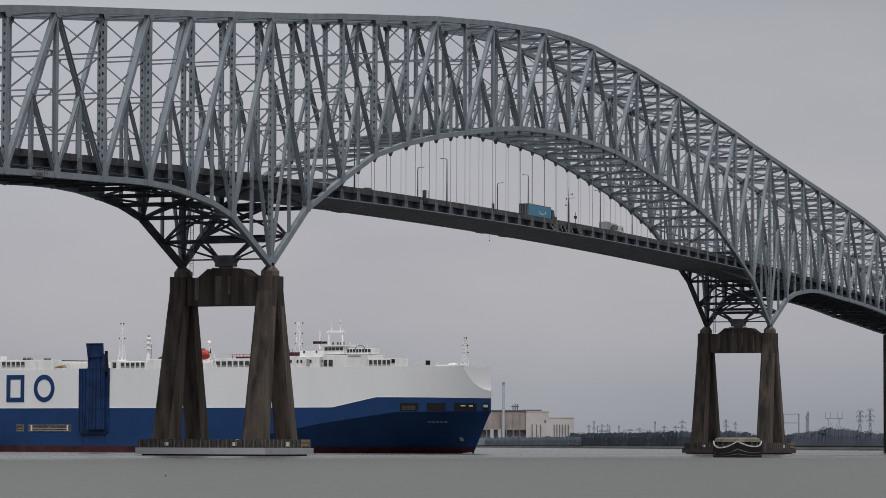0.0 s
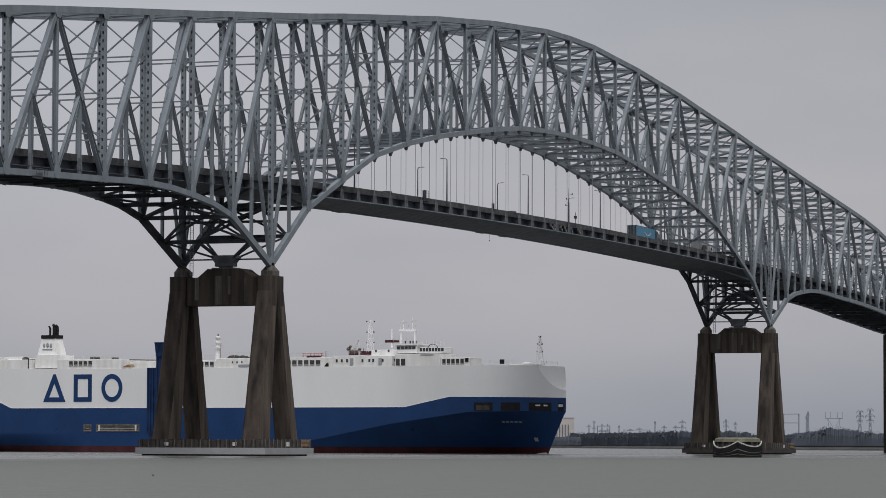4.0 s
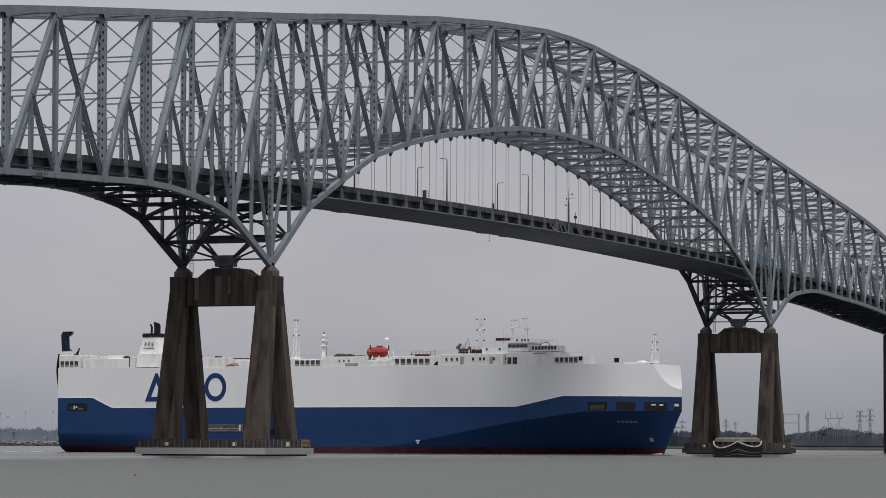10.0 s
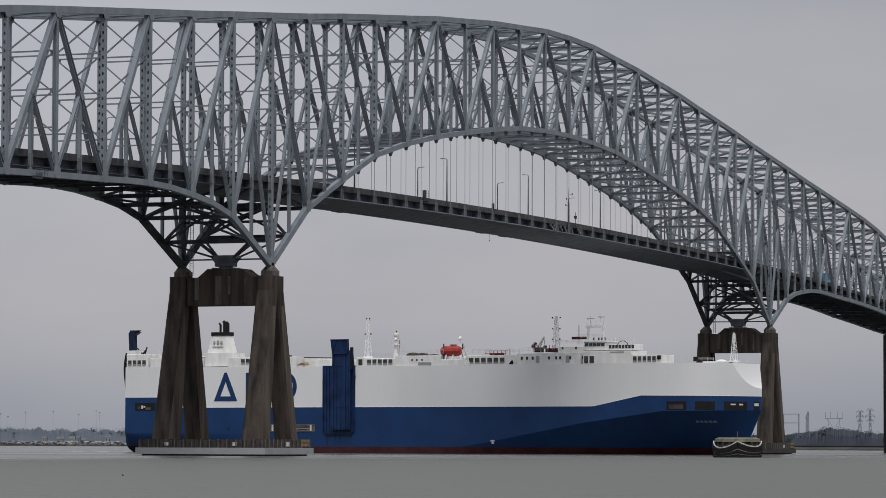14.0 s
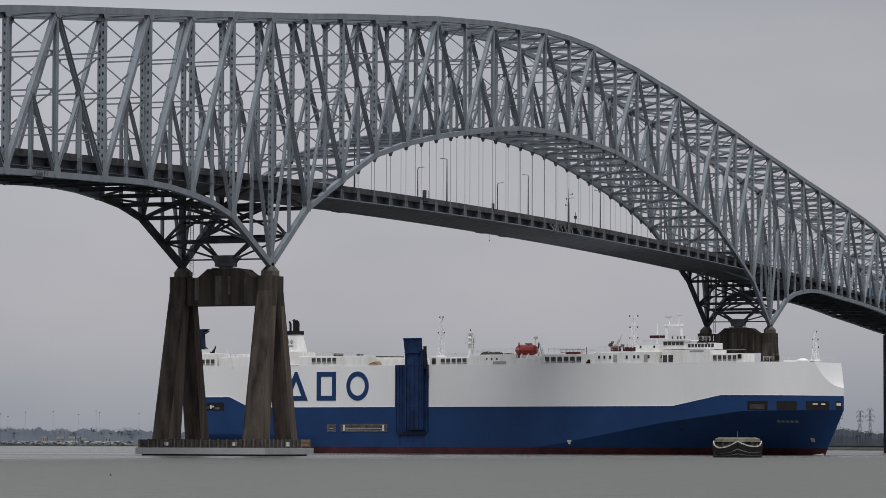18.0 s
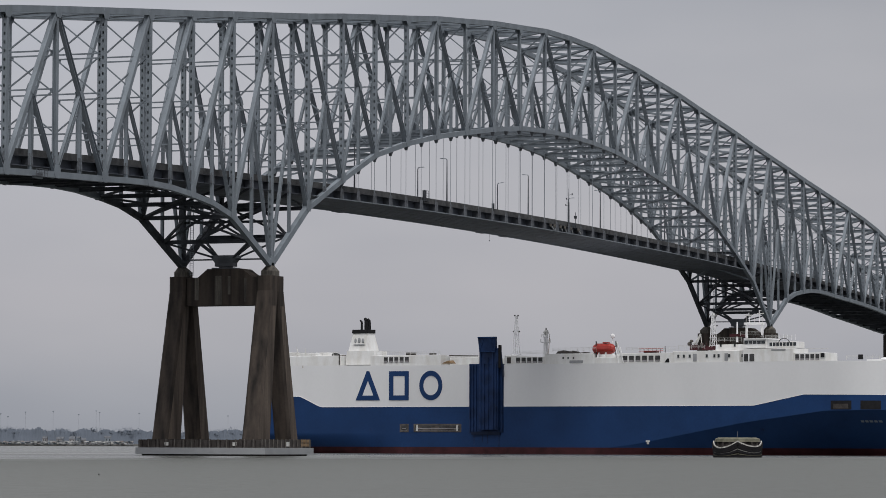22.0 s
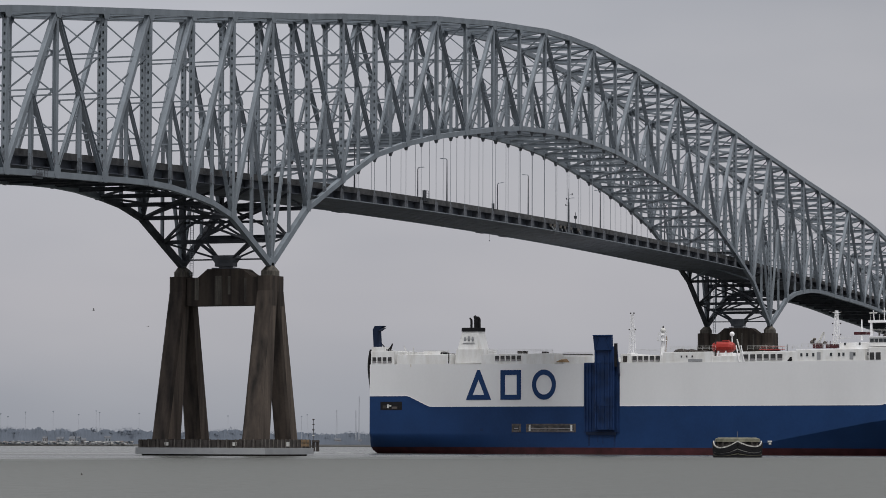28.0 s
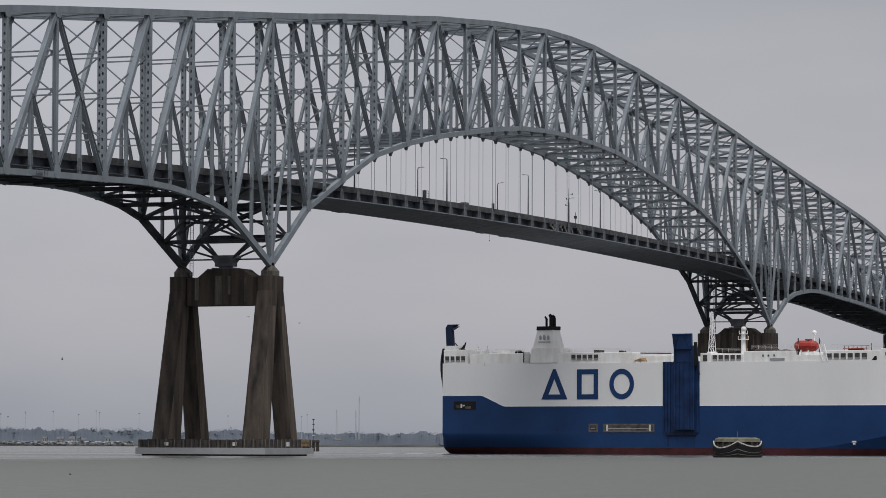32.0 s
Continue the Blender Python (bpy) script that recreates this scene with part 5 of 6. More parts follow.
def river_dolphin():
    c = bearing(1305.5, 703)
    d = thing("mooring_dolphin", "round timber river dolphin hung with black rubber fenders", "dolphin", c)
    r = 4.75
    smooth(part("core", made(tube, (0, 0, -1.5), (0, 0, 3.1), r - 0.45, r - 0.45, 32), TIMBER, d))
    bm = bmesh.new()
    tube(bm, (0, 0, 3.1), (0, 0, 3.75), r - 0.1, r - 0.25, 32)
    tube(bm, (0, 0, 3.75), (0, 0, 4.0), r - 0.25, r - 0.9, 32)
    part("concrete_cap", bm, OLIVE, d, "mossy olive concrete cap")
    swags = 4
    turn = math.atan2(EYE[1] - c.y, EYE[0] - c.x)
    for z0, sag, thick, mat, name in ((3.25, 1.75, 0.24, ROPE, "hanging_rope"), (2.85, 1.75, 0.5, BLACK, "rubber_fender"), (2.2, 1.55, 0.46, BLACK, "rubber_fender"),
                                      (1.72, 1.3, 0.14, ROPE, "hanging_rope"), (1.3, 1.0, 0.4, BLACK, "rubber_fender"), (0.75, 0.6, 0.16, OLIVE, "hanging_rope"), (0.3, 0.3, 0.3, BLACK, "rubber_fender")):
        for q in range(swags):
            bm = bmesh.new()
            last = None
            for k in range(13):
                t = k / 12
                a = turn + (q + t) / swags * 2 * math.pi
                z = z0 - sag * 4 * t * (1 - t) * (0.75 if q % 2 else 0.6)
                p = Vector(((r + 0.05) * math.cos(a), (r + 0.05) * math.sin(a), z))
                if last is not None:
                    beam(bm, last, p, thick, thick, (0, 0, 1))
                last = p
            part(name, bm, mat, d)
    for q in range(18):
        a = turn + q / 18 * 2 * math.pi
        part("fender_stake", made(tube, ((r - 0.3) * math.cos(a), (r - 0.3) * math.sin(a), -1.5), ((r - 0.3) * math.cos(a), (r - 0.3) * math.sin(a), 3.0), 0.22, 0.2, 8), TIMBER, d)
    part("light_post", made(tube, (0, 0, 4.0), (0, 0, 5.2), 0.06, 0.05, 6), STEEL_DARK, d)


river_dolphin()


def far_dolphin():
    c = bearing(560, 1250)
    d = thing("mooring_dolphin", "dark timber dolphin with a slim light mast", "dolphin", c)
    for k in range(8):
        a = k / 8 * 2 * math.pi
        part("fender_stake", made(tube, (1.2 * math.cos(a), 1.2 * math.sin(a), -1), (1.0 * math.cos(a), 1.0 * math.sin(a), 3.6), 0.35, 0.3, 8), TIMBER, d)
    part("cap", made(tube, (0, 0, 3.2), (0, 0, 4.0), 1.5, 1.4, 10), TIMBER, d)
    part("mast", made(tube, (-0.6, 0.6, 4.0), (-0.6, 0.6, 11.5), 0.16, 0.1, 6), STEEL_DARK, d)
    for z in (5.5, 7.5, 9.4, 11.2):
        part("mast_lamp", made(box, -0.9, -0.3, 0.3, 0.9, z, z + 0.4), TIMBER if z > 6 else PALE, d)


far_dolphin()

# ---- far shore ----
SHORE = [(-900, 4500), (0, 4500), (640, 4600), (860, 4400), (1050, 3600), (1200, 2900), (1400, 2380), (1568, 2200), (2300, 2000)]


def shore_at(px):
    for (a, da), (b, db) in zip(SHORE, SHORE[1:]):
        if px <= b:
            return da + (db - da) * (px - a) / (b - a)
    return SHORE[-1][1]


bm = bmesh.new()
rows = []
for px in range(-900, 2301, 20):
    d = shore_at(px)
    wob = 6 * noise.noise((px * 0.03, 0, 0))
    rows.append([bm.verts.new(bearing(px, d + e + wob, z)) for e, z in ((0, -0.5), (4, 1.2), (40, 3.0 + wob * 0.1), (380, 4.5))])
for a, b in zip(rows, rows[1:]):
    for j in range(3):
        bm.faces.new((b[j], b[j + 1], a[j + 1], a[j]))
tagged(part("ground", bm, LAND, None), "low dull brown river bank", "shore", kind="structure")


def far_woods(name, px0, px1, step, height, twig, count, label, back=0.0, seed=3, lift=3.0):
    """Bare trees: trunks, limbs and loose crowns of twigs over a dense hazy bank."""
    rng = random.Random(seed)
    vs, fs = [], []

    def tetra(p, r):
        k = len(vs)
        a = rng.random() * 6.28
        for j in range(3):
            vs.append((p.x + r * math.cos(a + j * 2.09), p.y + r * math.sin(a + j * 2.09), p.z - r * 0.4 * rng.random()))
        vs.append((p.x + r * (rng.random() - 0.5), p.y, p.z + r * (0.5 + rng.random())))
        fs.extend(((k, k + 1, k + 3), (k + 1, k + 2, k + 3), (k + 2, k, k + 3), (k + 2, k + 1, k)))

    def limb(a, b, r):
        k = len(vs)
        for p, q in ((a, r), (b, r * 0.4)):
            for j in range(3):
                vs.append((p.x + q * math.cos(j * 2.09), p.y + q * math.sin(j * 2.09), p.z))
        fs.extend(((k, k + 1, k + 4, k + 3), (k + 1, k + 2, k + 5, k + 4), (k + 2, k, k + 3, k + 5)))

    def clump(p, rx, rz):
        """A loose lump of fine twigs."""
        k = len(vs)
        vs.append((p.x, p.y, p.z - rz))
        for z, q in ((-0.45, 0.85), (0.4, 0.95)):
            turn = rng.random()
            for j in range(6):
                a, r = turn + j * math.pi / 3, rx * q * (0.7 + 0.5 * rng.random())
                vs.append((p.x + r * math.cos(a), p.y + r * math.sin(a), p.z + rz * (z + 0.3 * (rng.random() - 0.5))))
        vs.append((p.x + rx * 0.3 * (rng.random() - 0.5), p.y, p.z + rz))
        for j in range(6):
            q = (j + 1) % 6
            fs.extend(((k, k + 1 + q, k + 1 + j), (k + 1 + j, k + 1 + q, k + 7 + q, k + 7 + j), (k + 7 + j, k + 7 + q, k + 13)))

    px = px0
    while px < px1:
        h = height(px) * (0.72 + 0.26 * rng.random() + 0.35 * noise.noise((px * 0.02, seed, 0)))
        c = bearing(px, shore_at(px) + 25 + back + rng.random() * 70, lift)
        limb(c, c + Vector((0, 0, h * 0.75)), h * 0.02)
        rad = h * (0.28 + 0.16 * rng.random())
        for _ in range(5):
            a, z = rng.random() * 6.28, h * (0.3 + 0.3 * rng.random())
            limb(c + Vector((0, 0, z)), c + Vector((rad * math.cos(a), rad * math.sin(a), z + h * 0.35)), h * 0.009)
        for _ in range(4):
            a, q, e = rng.random() * 6.28, rng.random() ** 0.5, 0.35 + 0.45 * rng.random()
            w = rad * math.sqrt(max(0.05, 1 - ((e - 0.42) / 0.62) ** 2))
            clump(c + Vector((w * q * math.cos(a), w * q * math.sin(a), h * (0.12 + 0.86 * e))), h * rng.uniform(0.04, 0.105), h * rng.uniform(0.035, 0.09))
        for _ in range(count):
            a, q, e = rng.random() * 6.28, rng.random() ** 0.4, rng.random()
            z = h * (0.2 + 0.72 * e)
            w = rad * math.sqrt(max(0.05, 1 - ((e - 0.42) / 0.62) ** 2))
            tetra(c + Vector((w * q * math.cos(a), w * q * math.sin(a), z)), twig * (0.5 + rng.random()))
        for _ in range(count // 3):
            tetra(c + Vector((rng.uniform(-1, 1) * rad * 1.4, rng.uniform(-1, 1) * rad, h * 0.18 * rng.random())), twig * (0.8 + rng.random()))
        px += step * (0.4 + 0.9 * rng.random())
    # undergrowth: an uneven bank of twigs among the single trees, smoothed to imitate haze
    k0, px, rows = len(vs), px0, 0
    while px < px1:
        h = height(px) * (0.76 + 0.20 * noise.noise((px * 0.05, seed, 2)) + 0.12 * noise.noise((px * 0.31, seed, 5)) + 0.035 * rng.random())
        for e, q in ((14, 0.0), (24, 0.62), (36, 1.0), (160, 0.0)):
            vs.append(tuple(bearing(px, shore_at(px) + back + e, lift + h * q * (0.985 + 0.03 * rng.random()))))
        if rows:
            b = len(vs) - 8
            fs.extend((b + j, b + j + 1, b + j + 5, b + j + 4) for j in range(3))
        rows += 1
        px += 1.3
    me = bpy.data.meshes.new(name)
    me.from_pydata(vs, [], fs)
    # both tree colours carry haze, the far one more of it
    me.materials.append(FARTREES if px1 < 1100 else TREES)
    tagged(new(name, me), label, "trees", kind="stuff")


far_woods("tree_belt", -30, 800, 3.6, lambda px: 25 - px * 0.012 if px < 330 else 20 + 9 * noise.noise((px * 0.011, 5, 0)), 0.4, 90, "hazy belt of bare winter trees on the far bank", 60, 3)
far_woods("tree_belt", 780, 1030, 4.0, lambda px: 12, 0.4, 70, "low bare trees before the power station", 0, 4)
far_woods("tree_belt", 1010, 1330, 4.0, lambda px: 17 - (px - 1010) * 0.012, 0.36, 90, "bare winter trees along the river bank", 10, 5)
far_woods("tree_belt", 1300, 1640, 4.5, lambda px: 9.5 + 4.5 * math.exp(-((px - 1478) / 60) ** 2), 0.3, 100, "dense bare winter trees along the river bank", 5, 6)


def power_station():
    c = bearing(932, 4600)
    right = (bearing(962, 4600) - c).normalized()
    away = Vector((-right.y, right.x, 0))
    k = 4600 / 6300.0      # metres for one step of the plan below

    def block(bm, x0, x1, y0, y1, d0=0.0, d1=60.0):
        a = [right * (x * k) + away * d for x, d in ((x0, d0), (x1, d0), (x1, d1), (x0, d1))]
        prism(bm, [p + Vector((0, 0, y0 * k)) for p in a], [p + Vector((0, 0, y1 * k)) for p in a])

    p = thing("power_station", "pale concrete and brick power station with tall chimney", "power station", c)
    part("hall_wall", made(block, 0, 41, 0, 65, 0, 60), BEIGE, p, "pale beige concrete hall")
    part("hall_wall", made(block, 41, 87, 0, 54, 0, 50), BEIGE, p, "pale beige concrete hall")
    part("boiler_wall", made(block, -100, 0, 32, 66, 4, 70), BRICK, p, "pinkish brick boiler house")
    part("boiler_base", made(block, -100, 0, 0, 32, 12, 70), SHED, p, "dull open steel lower storey")
    part("parapet", made(block, -101, 0.5, 66, 68, 3, 71), STEEL_DARK, p)
    part("parapet", made(block, -0.5, 41.5, 65, 66, -0.5, 60), BEIGE, p)
    part("parapet", made(block, 41.5, 87.5, 54, 55, -0.5, 50), BEIGE, p)
    for x in (10, 18, 25.5, 50, 55, 60, 65, 70, 75.5):
        part("window_strip", made(block, x, x + 1.6, 6, 42, -0.8, 0.2), STEEL_DARK, p)
    part("louvre", made(block, 33, 36, 46, 50, -0.8, 0.2), STEEL_DARK, p)
    for x in range(-96, 0, 12):
        part("pilaster", made(block, x, x + 1.2, 0, 64, 2.8, 4.2), BRICK, p)
    for x in (-88, -62, -48):
        part("silo", made(tube, right * (x * k) - away * 6, right * (x * k) - away * 6 + Vector((0, 0, 33 * k)), 2.8, 2.6, 12), GALV, p, "pale steel silo")
    for x, h in ((-20, 80), (-24, 78), (-16, 79)):
        part("roof_frame", made(tube, right * (x * k) + away * 20 + Vector((0, 0, 66 * k)), right * (x * k) + away * 20 + Vector((0, 0, h * k)), 0.7, 0.6, 6), STEEL_DARK, p)
    part("roof_frame", made(block, -27, -13, 74, 76, 18, 22), STEEL_DARK, p)
    part("roof_duct", made(block, -8, 28, 66, 69, 14, 20), STEEL_DARK, p)
    st = part("chimney", made(tube, right * (-41 * k) - away * 8, right * (-41 * k) - away * 8 + Vector((0, 0, 118 * k)), 2.0, 1.5, 16), GALV, p, "slim pale concrete chimney")
    part("chimney_rim", made(tube, right * (-41 * k) - away * 8 + Vector((0, 0, 114 * k)), right * (-41 * k) - away * 8 + Vector((0, 0, 118.4 * k)), 1.65, 1.65, 16), SHED, st)


power_station()
for px, w in ((1022, 8), (1050, 6)):
    q = bearing(px, 3900, 3)
    t = thing("storage_tank", "low white storage tank on the far bank", "tank", q, "storage tanks")
    part("shell", made(tube, (0, 0, 0), (0, 0, 7.5), w * 0.62, w * 0.62, 16), PALE, t)
    part("roof", made(tube, (0, 0, 7.5), (0, 0, 9.3), w * 0.62, 0.6, 16), PALE, t)


def pylon(px, dist, h, w, arms, label):
    """A lattice tower with cross arms."""
    p = thing("power_pylon", label, "pylon", bearing(px, dist, 2.0), "power pylons")
    p.rotation_euler = (0, 0, YAW)
    bm = bmesh.new()
    n = 6
    for dx, dy in ((-1, -1), (-1, 1), (1, 1), (1, -1)):
        beam(bm, (dx * w, dy * w, 0), (dx * 0.4, dy * 0.4, h), 0.3, 0.3)
    for k in range(n):
        za, zb = h * k / n, h * (k + 1) / n
        wa, wb = w + (0.4 - w) * k / n, w + (0.4 - w) * (k + 1) / n
        for q in (-1, 1):
            beam(bm, (q * wa, -wa * q, za), (q * wb, wb * q, zb), 0.17, 0.17)
            beam(bm, (q * wa, wa * q, za), (q * wb, -wb * q, zb), 0.17, 0.17)
    part("tower", bm, STEEL, p)
    for f, a in arms:
        bm = bmesh.new()
        beam(bm, (0, -a, h * f), (0, a, h * f), 0.4, 0.45, (0, 0, 1))
        for q in (-1, 1):
            beam(bm, (0, q * a, h * f), (0, q * 0.4, h * f + 1.3), 0.28, 0.28)
            beam(bm, (0, q * a * 0.9, h * f), (0, q * a * 0.9, h * f - 1.4), 0.22, 0.22, (1, 0, 0))
        part("cross_arm", bm, STEEL, p)


PY = "grey steel lattice power pylon above the trees"
for px, d, h, w, arms in ((1540, 2300, 25, 1.0, ((0.98, 2.2), (0.82, 3.4), (0.7, 2.4))), (1522, 2400, 25, 1.3, ((0.97, 2.4), (0.85, 2.6), (0.72, 2.2))),
                          (1430, 2450, 25, 1.1, ((0.9, 1.0),)), (1428, 2700, 24, 0.9, ((0.95, 1.0),)), (1233, 3000, 22, 1.0, ((0.9, 2.2),)), (1285, 2900, 23, 1.2, ((0.9, 2.2), (0.75, 2.4))),
                          (1302, 2900, 21, 0.9, ((0.9, 1.5),)), (1208, 3100, 24, 1.2, ((0.9, 3.0), (0.7, 3.4))), (1196, 3100, 19, 1.0, ((0.9, 2.5),)), (1160, 3300, 24, 0.9, ((0.95, 1.0),)),
                          (1176, 3300, 20, 1.0, ((0.9, 2.6),)), (1096, 3600, 22, 1.0, ((0.9, 1.2),)), (1052, 3800, 28, 1.3, ((0.95, 1.6), (0.7, 2.0))), (1043, 3800, 24, 1.0, ((0.9, 2.5),)),
                          (1066, 3700, 24, 1.0, ((0.9, 3.0), (0.7, 3.0))), (1076, 3700, 24, 1.0, ((0.9, 3.0), (0.7, 3.0))), (1116, 3500, 18, 0.9, ((0.9, 3.0),)), (1132, 3450, 19, 0.9, ((0.9, 3.0),))):
    pylon(px, d, h, w, arms, PY)


def gantry(px0, px1, dist, h, label):
    """A switchyard portal of two masts and a lattice beam."""
    a, b = bearing(px0, dist, 2.0), bearing(px1, dist, 2.0)
    g = thing("switchyard_gantry", label, "gantry", a, "switchyard gantries")
    v = b - a
    for p in (Vector((0, 0, 0)), v):
        part("mast", made(beam, p, p + Vector((0, 0, h)), 0.7, 0.7), STEEL, g)
    for z in (h - 0.4, h * 0.72):
        part("beam", made(beam, Vector((0, 0, z)), v + Vector((0, 0, z)), 0.5, 0.7, (0, 0, 1)), STEEL, g)


GT = "dark steel switchyard portal above the trees"
gantry(1387, 1414, 2500, 24, GT)
gantry(1225, 1250, 2950, 16, GT)
gantry(1105, 1150, 3500, 17, GT)
gantry(1058, 1080, 3700, 22, GT)
# broad three-legged line tower
p = thing("power_pylon", "wide grey steel delta pylon above the trees", "pylon", bearing(1476, 2420, 2.0), "power pylons")
p.rotation_euler = (0, 0, YAW)
bm = bmesh.new()
for q in (-1, 1):
    beam(bm, (0, q * 1.2, 0), (0, q * 4.4, 20), 0.3, 0.3, (1, 0, 0))
    beam(bm, (0, q * 4.4, 20), (0, q * 0.4, 13), 0.25, 0.25, (1, 0, 0))
    beam(bm, (0, q * 1.2, 0), (0, -q * 1.9, 9), 0.18, 0.18, (1, 0, 0))
part("tower", bm, STEEL, p)
part("cross_arm", made(beam, (0, -6.2, 20), (0, 6.2, 20), 0.4, 0.5, (1, 0, 0)), STEEL, p)
for y in (-5.8, -2.4, 2.4, 5.8):
    part("earth_peak", made(beam, (0, y, 20), (0, y, 24.5), 0.25, 0.25, (1, 0, 0)), STEEL, p)

for px, h in ((3, 40), (16, 36), (47, 42), (96, 43), (141, 39), (172, 44), (178, 42), (248, 41), (535, 38), (545, 40), (405, 38), (322, 40)):
    q = bearing(px, 4650, 3)
    t = thing("high_mast_light", "very tall slim light mast beyond the far trees", "light mast", q, "dock light masts")
    part("pole", made(tube, (0, 0, 0), (0, 0, h), 0.3, 0.18, 6), GALV, t)
    part("lamp_ring", made(tube, (0, 0, h - 0.6), (0, 0, h + 0.5), 1.2, 1.0, 8), STEEL, t)
for px, h, w in ((597, 47, 1.6), (637, 66, 1.5), (631, 46, 1.2)):
    q = bearing(px, 4680, 3)
    t = thing("radio_mast", "tall thin lattice radio mast beyond the trees", "radio mast", q, "radio masts")
    bm = bmesh.new()
    for dx in (-1, 1):
        beam(bm, (dx * w * 0.5, -dx * w * 0.5, 0), (dx * 0.3, -dx * 0.3, h), 0.4, 0.4)
    for k in range(14):
        z = h * k / 14
        beam(bm, (-w * 0.4, w * 0.4, z), (w * 0.4, -w * 0.4, z + h / 14), 0.22, 0.22)
    part("lattice", bm, GALV, t)


def far_lots():
    """Rows of parked cars, sheds and houses along the far bank, too far to part."""
    rng = random.Random(11)
    for name, mat, label, n, size in (("parked_cars", GREYBEAM, "rows of pale parked cars on the far bank", 260, (3.2, 1.4, 1.2)), ("parked_cars", PALE, "rows of white parked cars on the far bank", 90, (3.0, 1.2, 1.0)),
                                      ("parked_cars", TRUCKDARK, "rows of dark parked cars on the far bank", 160, (3.2, 1.3, 1.1)), ("parked_cars", BRICK, "a few reddish parked cars on the far bank", 70, (3.2, 1.3, 1.1))):
        bm = bmesh.new()
        for _ in range(n):
            c = bearing(rng.uniform(-40, 236), 4500 + rng.uniform(6, 55), 0)
            z = rng.choice((3.0, 4.2, 5.4, 6.4)) + rng.random() * 0.6
            box(bm, c.x - size[1], c.x + size[1], c.y - size[0] / 2, c.y + size[0] / 2, z - 1.0, z + size[2] - 1)
        tagged(part(name, bm, mat, None), label, "cars", kind="stuff")
    for k in range(22):
        px = rng.uniform(60, 200) if k < 9 else rng.uniform(540, 730)
        c = bearing(px, (4520 if k < 9 else 4665) + rng.uniform(5, 40), 5.0 if k < 9 else 3.0)
        w, d, h = rng.uniform(4, 10), rng.uniform(5, 8), rng.uniform(3.0, 6.5)
        hs = thing("waterside_house", "small pale waterside house with a grey roof", "house", c, "waterside houses")
        hs.rotation_euler = (0, 0, YAW + rng.uniform(-0.4, 0.4))
        part("wall", made(box, -d / 2, d / 2, -w / 2, w / 2, -4, h), rng.choice((SHED, STEEL)), hs)
        part("roof", made(prism, [(-d / 2 - 0.4, -w / 2 - 0.4, h), (d / 2 + 0.4, -w / 2 - 0.4, h), (d / 2 + 0.4, w / 2 + 0.4, h), (-d / 2 - 0.4, w / 2 + 0.4, h)],
                          [(-0.2, -w / 2 - 0.4, h + 2.4), (0.2, -w / 2 - 0.4, h + 2.4), (0.2, w / 2 + 0.4, h + 2.4), (-0.2, w / 2 + 0.4, h + 2.4)]), STEEL_DARK, hs)
        for q in (-0.25, 0.25):
            part("window", made(box, -d / 2 - 0.08, -d / 2 + 0.02, q * w - 0.5, q * w + 0.5, h * 0.35, h * 0.7), GLASS, hs)


far_lots()


# ---- road traffic ----
def wheels(parent, xs, half, r, name="wheel"):
    for x in xs:
        for y in (-half, half):
            w = part(name, made(tube, (x, y - 0.14, r), (x, y + 0.14, r), r, r, 16), BLACK, parent)
            part("hub", made(tube, (x, y - 0.16, r), (x, y + 0.16, r), r * 0.5, r * 0.5, 10), GREYBEAM, w)


def box_truck():
    t = thing("box_trailer_truck", "articulated truck with a long blue box trailer", "truck")
    tr = part("trailer_box", made(box, -16.2, 0, -1.3, 1.3, 1.2, 4.1), TRUCKBLUE, t, "blue box trailer")
    for z in (1.15, 4.05):
        part("trailer_rail", made(box, -16.25, 0.05, -1.33, 1.33, z, z + 0.1), TRUCKDARK, tr)
    for y in (-0.64, 0.64):
        dr = part("rear_door", made(box, -16.3, -16.18, y - 0.62, y + 0.62, 1.25, 4.0), TRUCKDARK, tr, "dark blue rear door")
        for q in (-0.2, 0.2):
            part("lock_rod", made(tube, (-16.33, y + q, 1.3), (-16.33, y + q, 3.95), 0.03, 0.03, 6), GREYBEAM, dr)
    bm = bmesh.new()
    last = None
    for k in range(13):
        q = k / 12
        p = Vector((-9.2 + 5.6 * q, -1.33, 2.75 - 1.0 * 4 * q * (1 - q) * 0.8))
        if last is not None:
            beam(bm, last, p, 0.04, 0.3)
        last = p
    part("curved_stripe", bm, PALE, tr, "plain pale curved stripe")
    part("chassis", made(box, -15.5, 2.5, -0.5, 0.5, 0.9, 1.2), BLACK, t)
    cab = part("cab", made(prism, [(0.7, -1.2, 0.7), (3.6, -1.2, 0.7), (3.6, 1.2, 0.7), (0.7, 1.2, 0.7)], [(0.7, -1.2, 3.7), (2.9, -1.15, 3.5), (2.9, 1.15, 3.5), (0.7, 1.2, 3.7)]), TRUCKDARK, t, "dark truck cab")
    part("bonnet", made(box, 3.5, 5.2, -1.0, 1.0, 0.7, 2.1), TRUCKDARK, cab)
    part("side_window", made(box, 1.9, 2.8, -1.24, -1.15, 2.2, 3.0), GLASS, cab)
    part("windscreen", made(box, 3.2, 3.35, -1.0, 1.0, 2.2, 3.0), GLASS, cab)
    wheels(t, (-14.6, -13.3, 0.2, 1.5, 4.4), 1.1, 0.52)
    return t


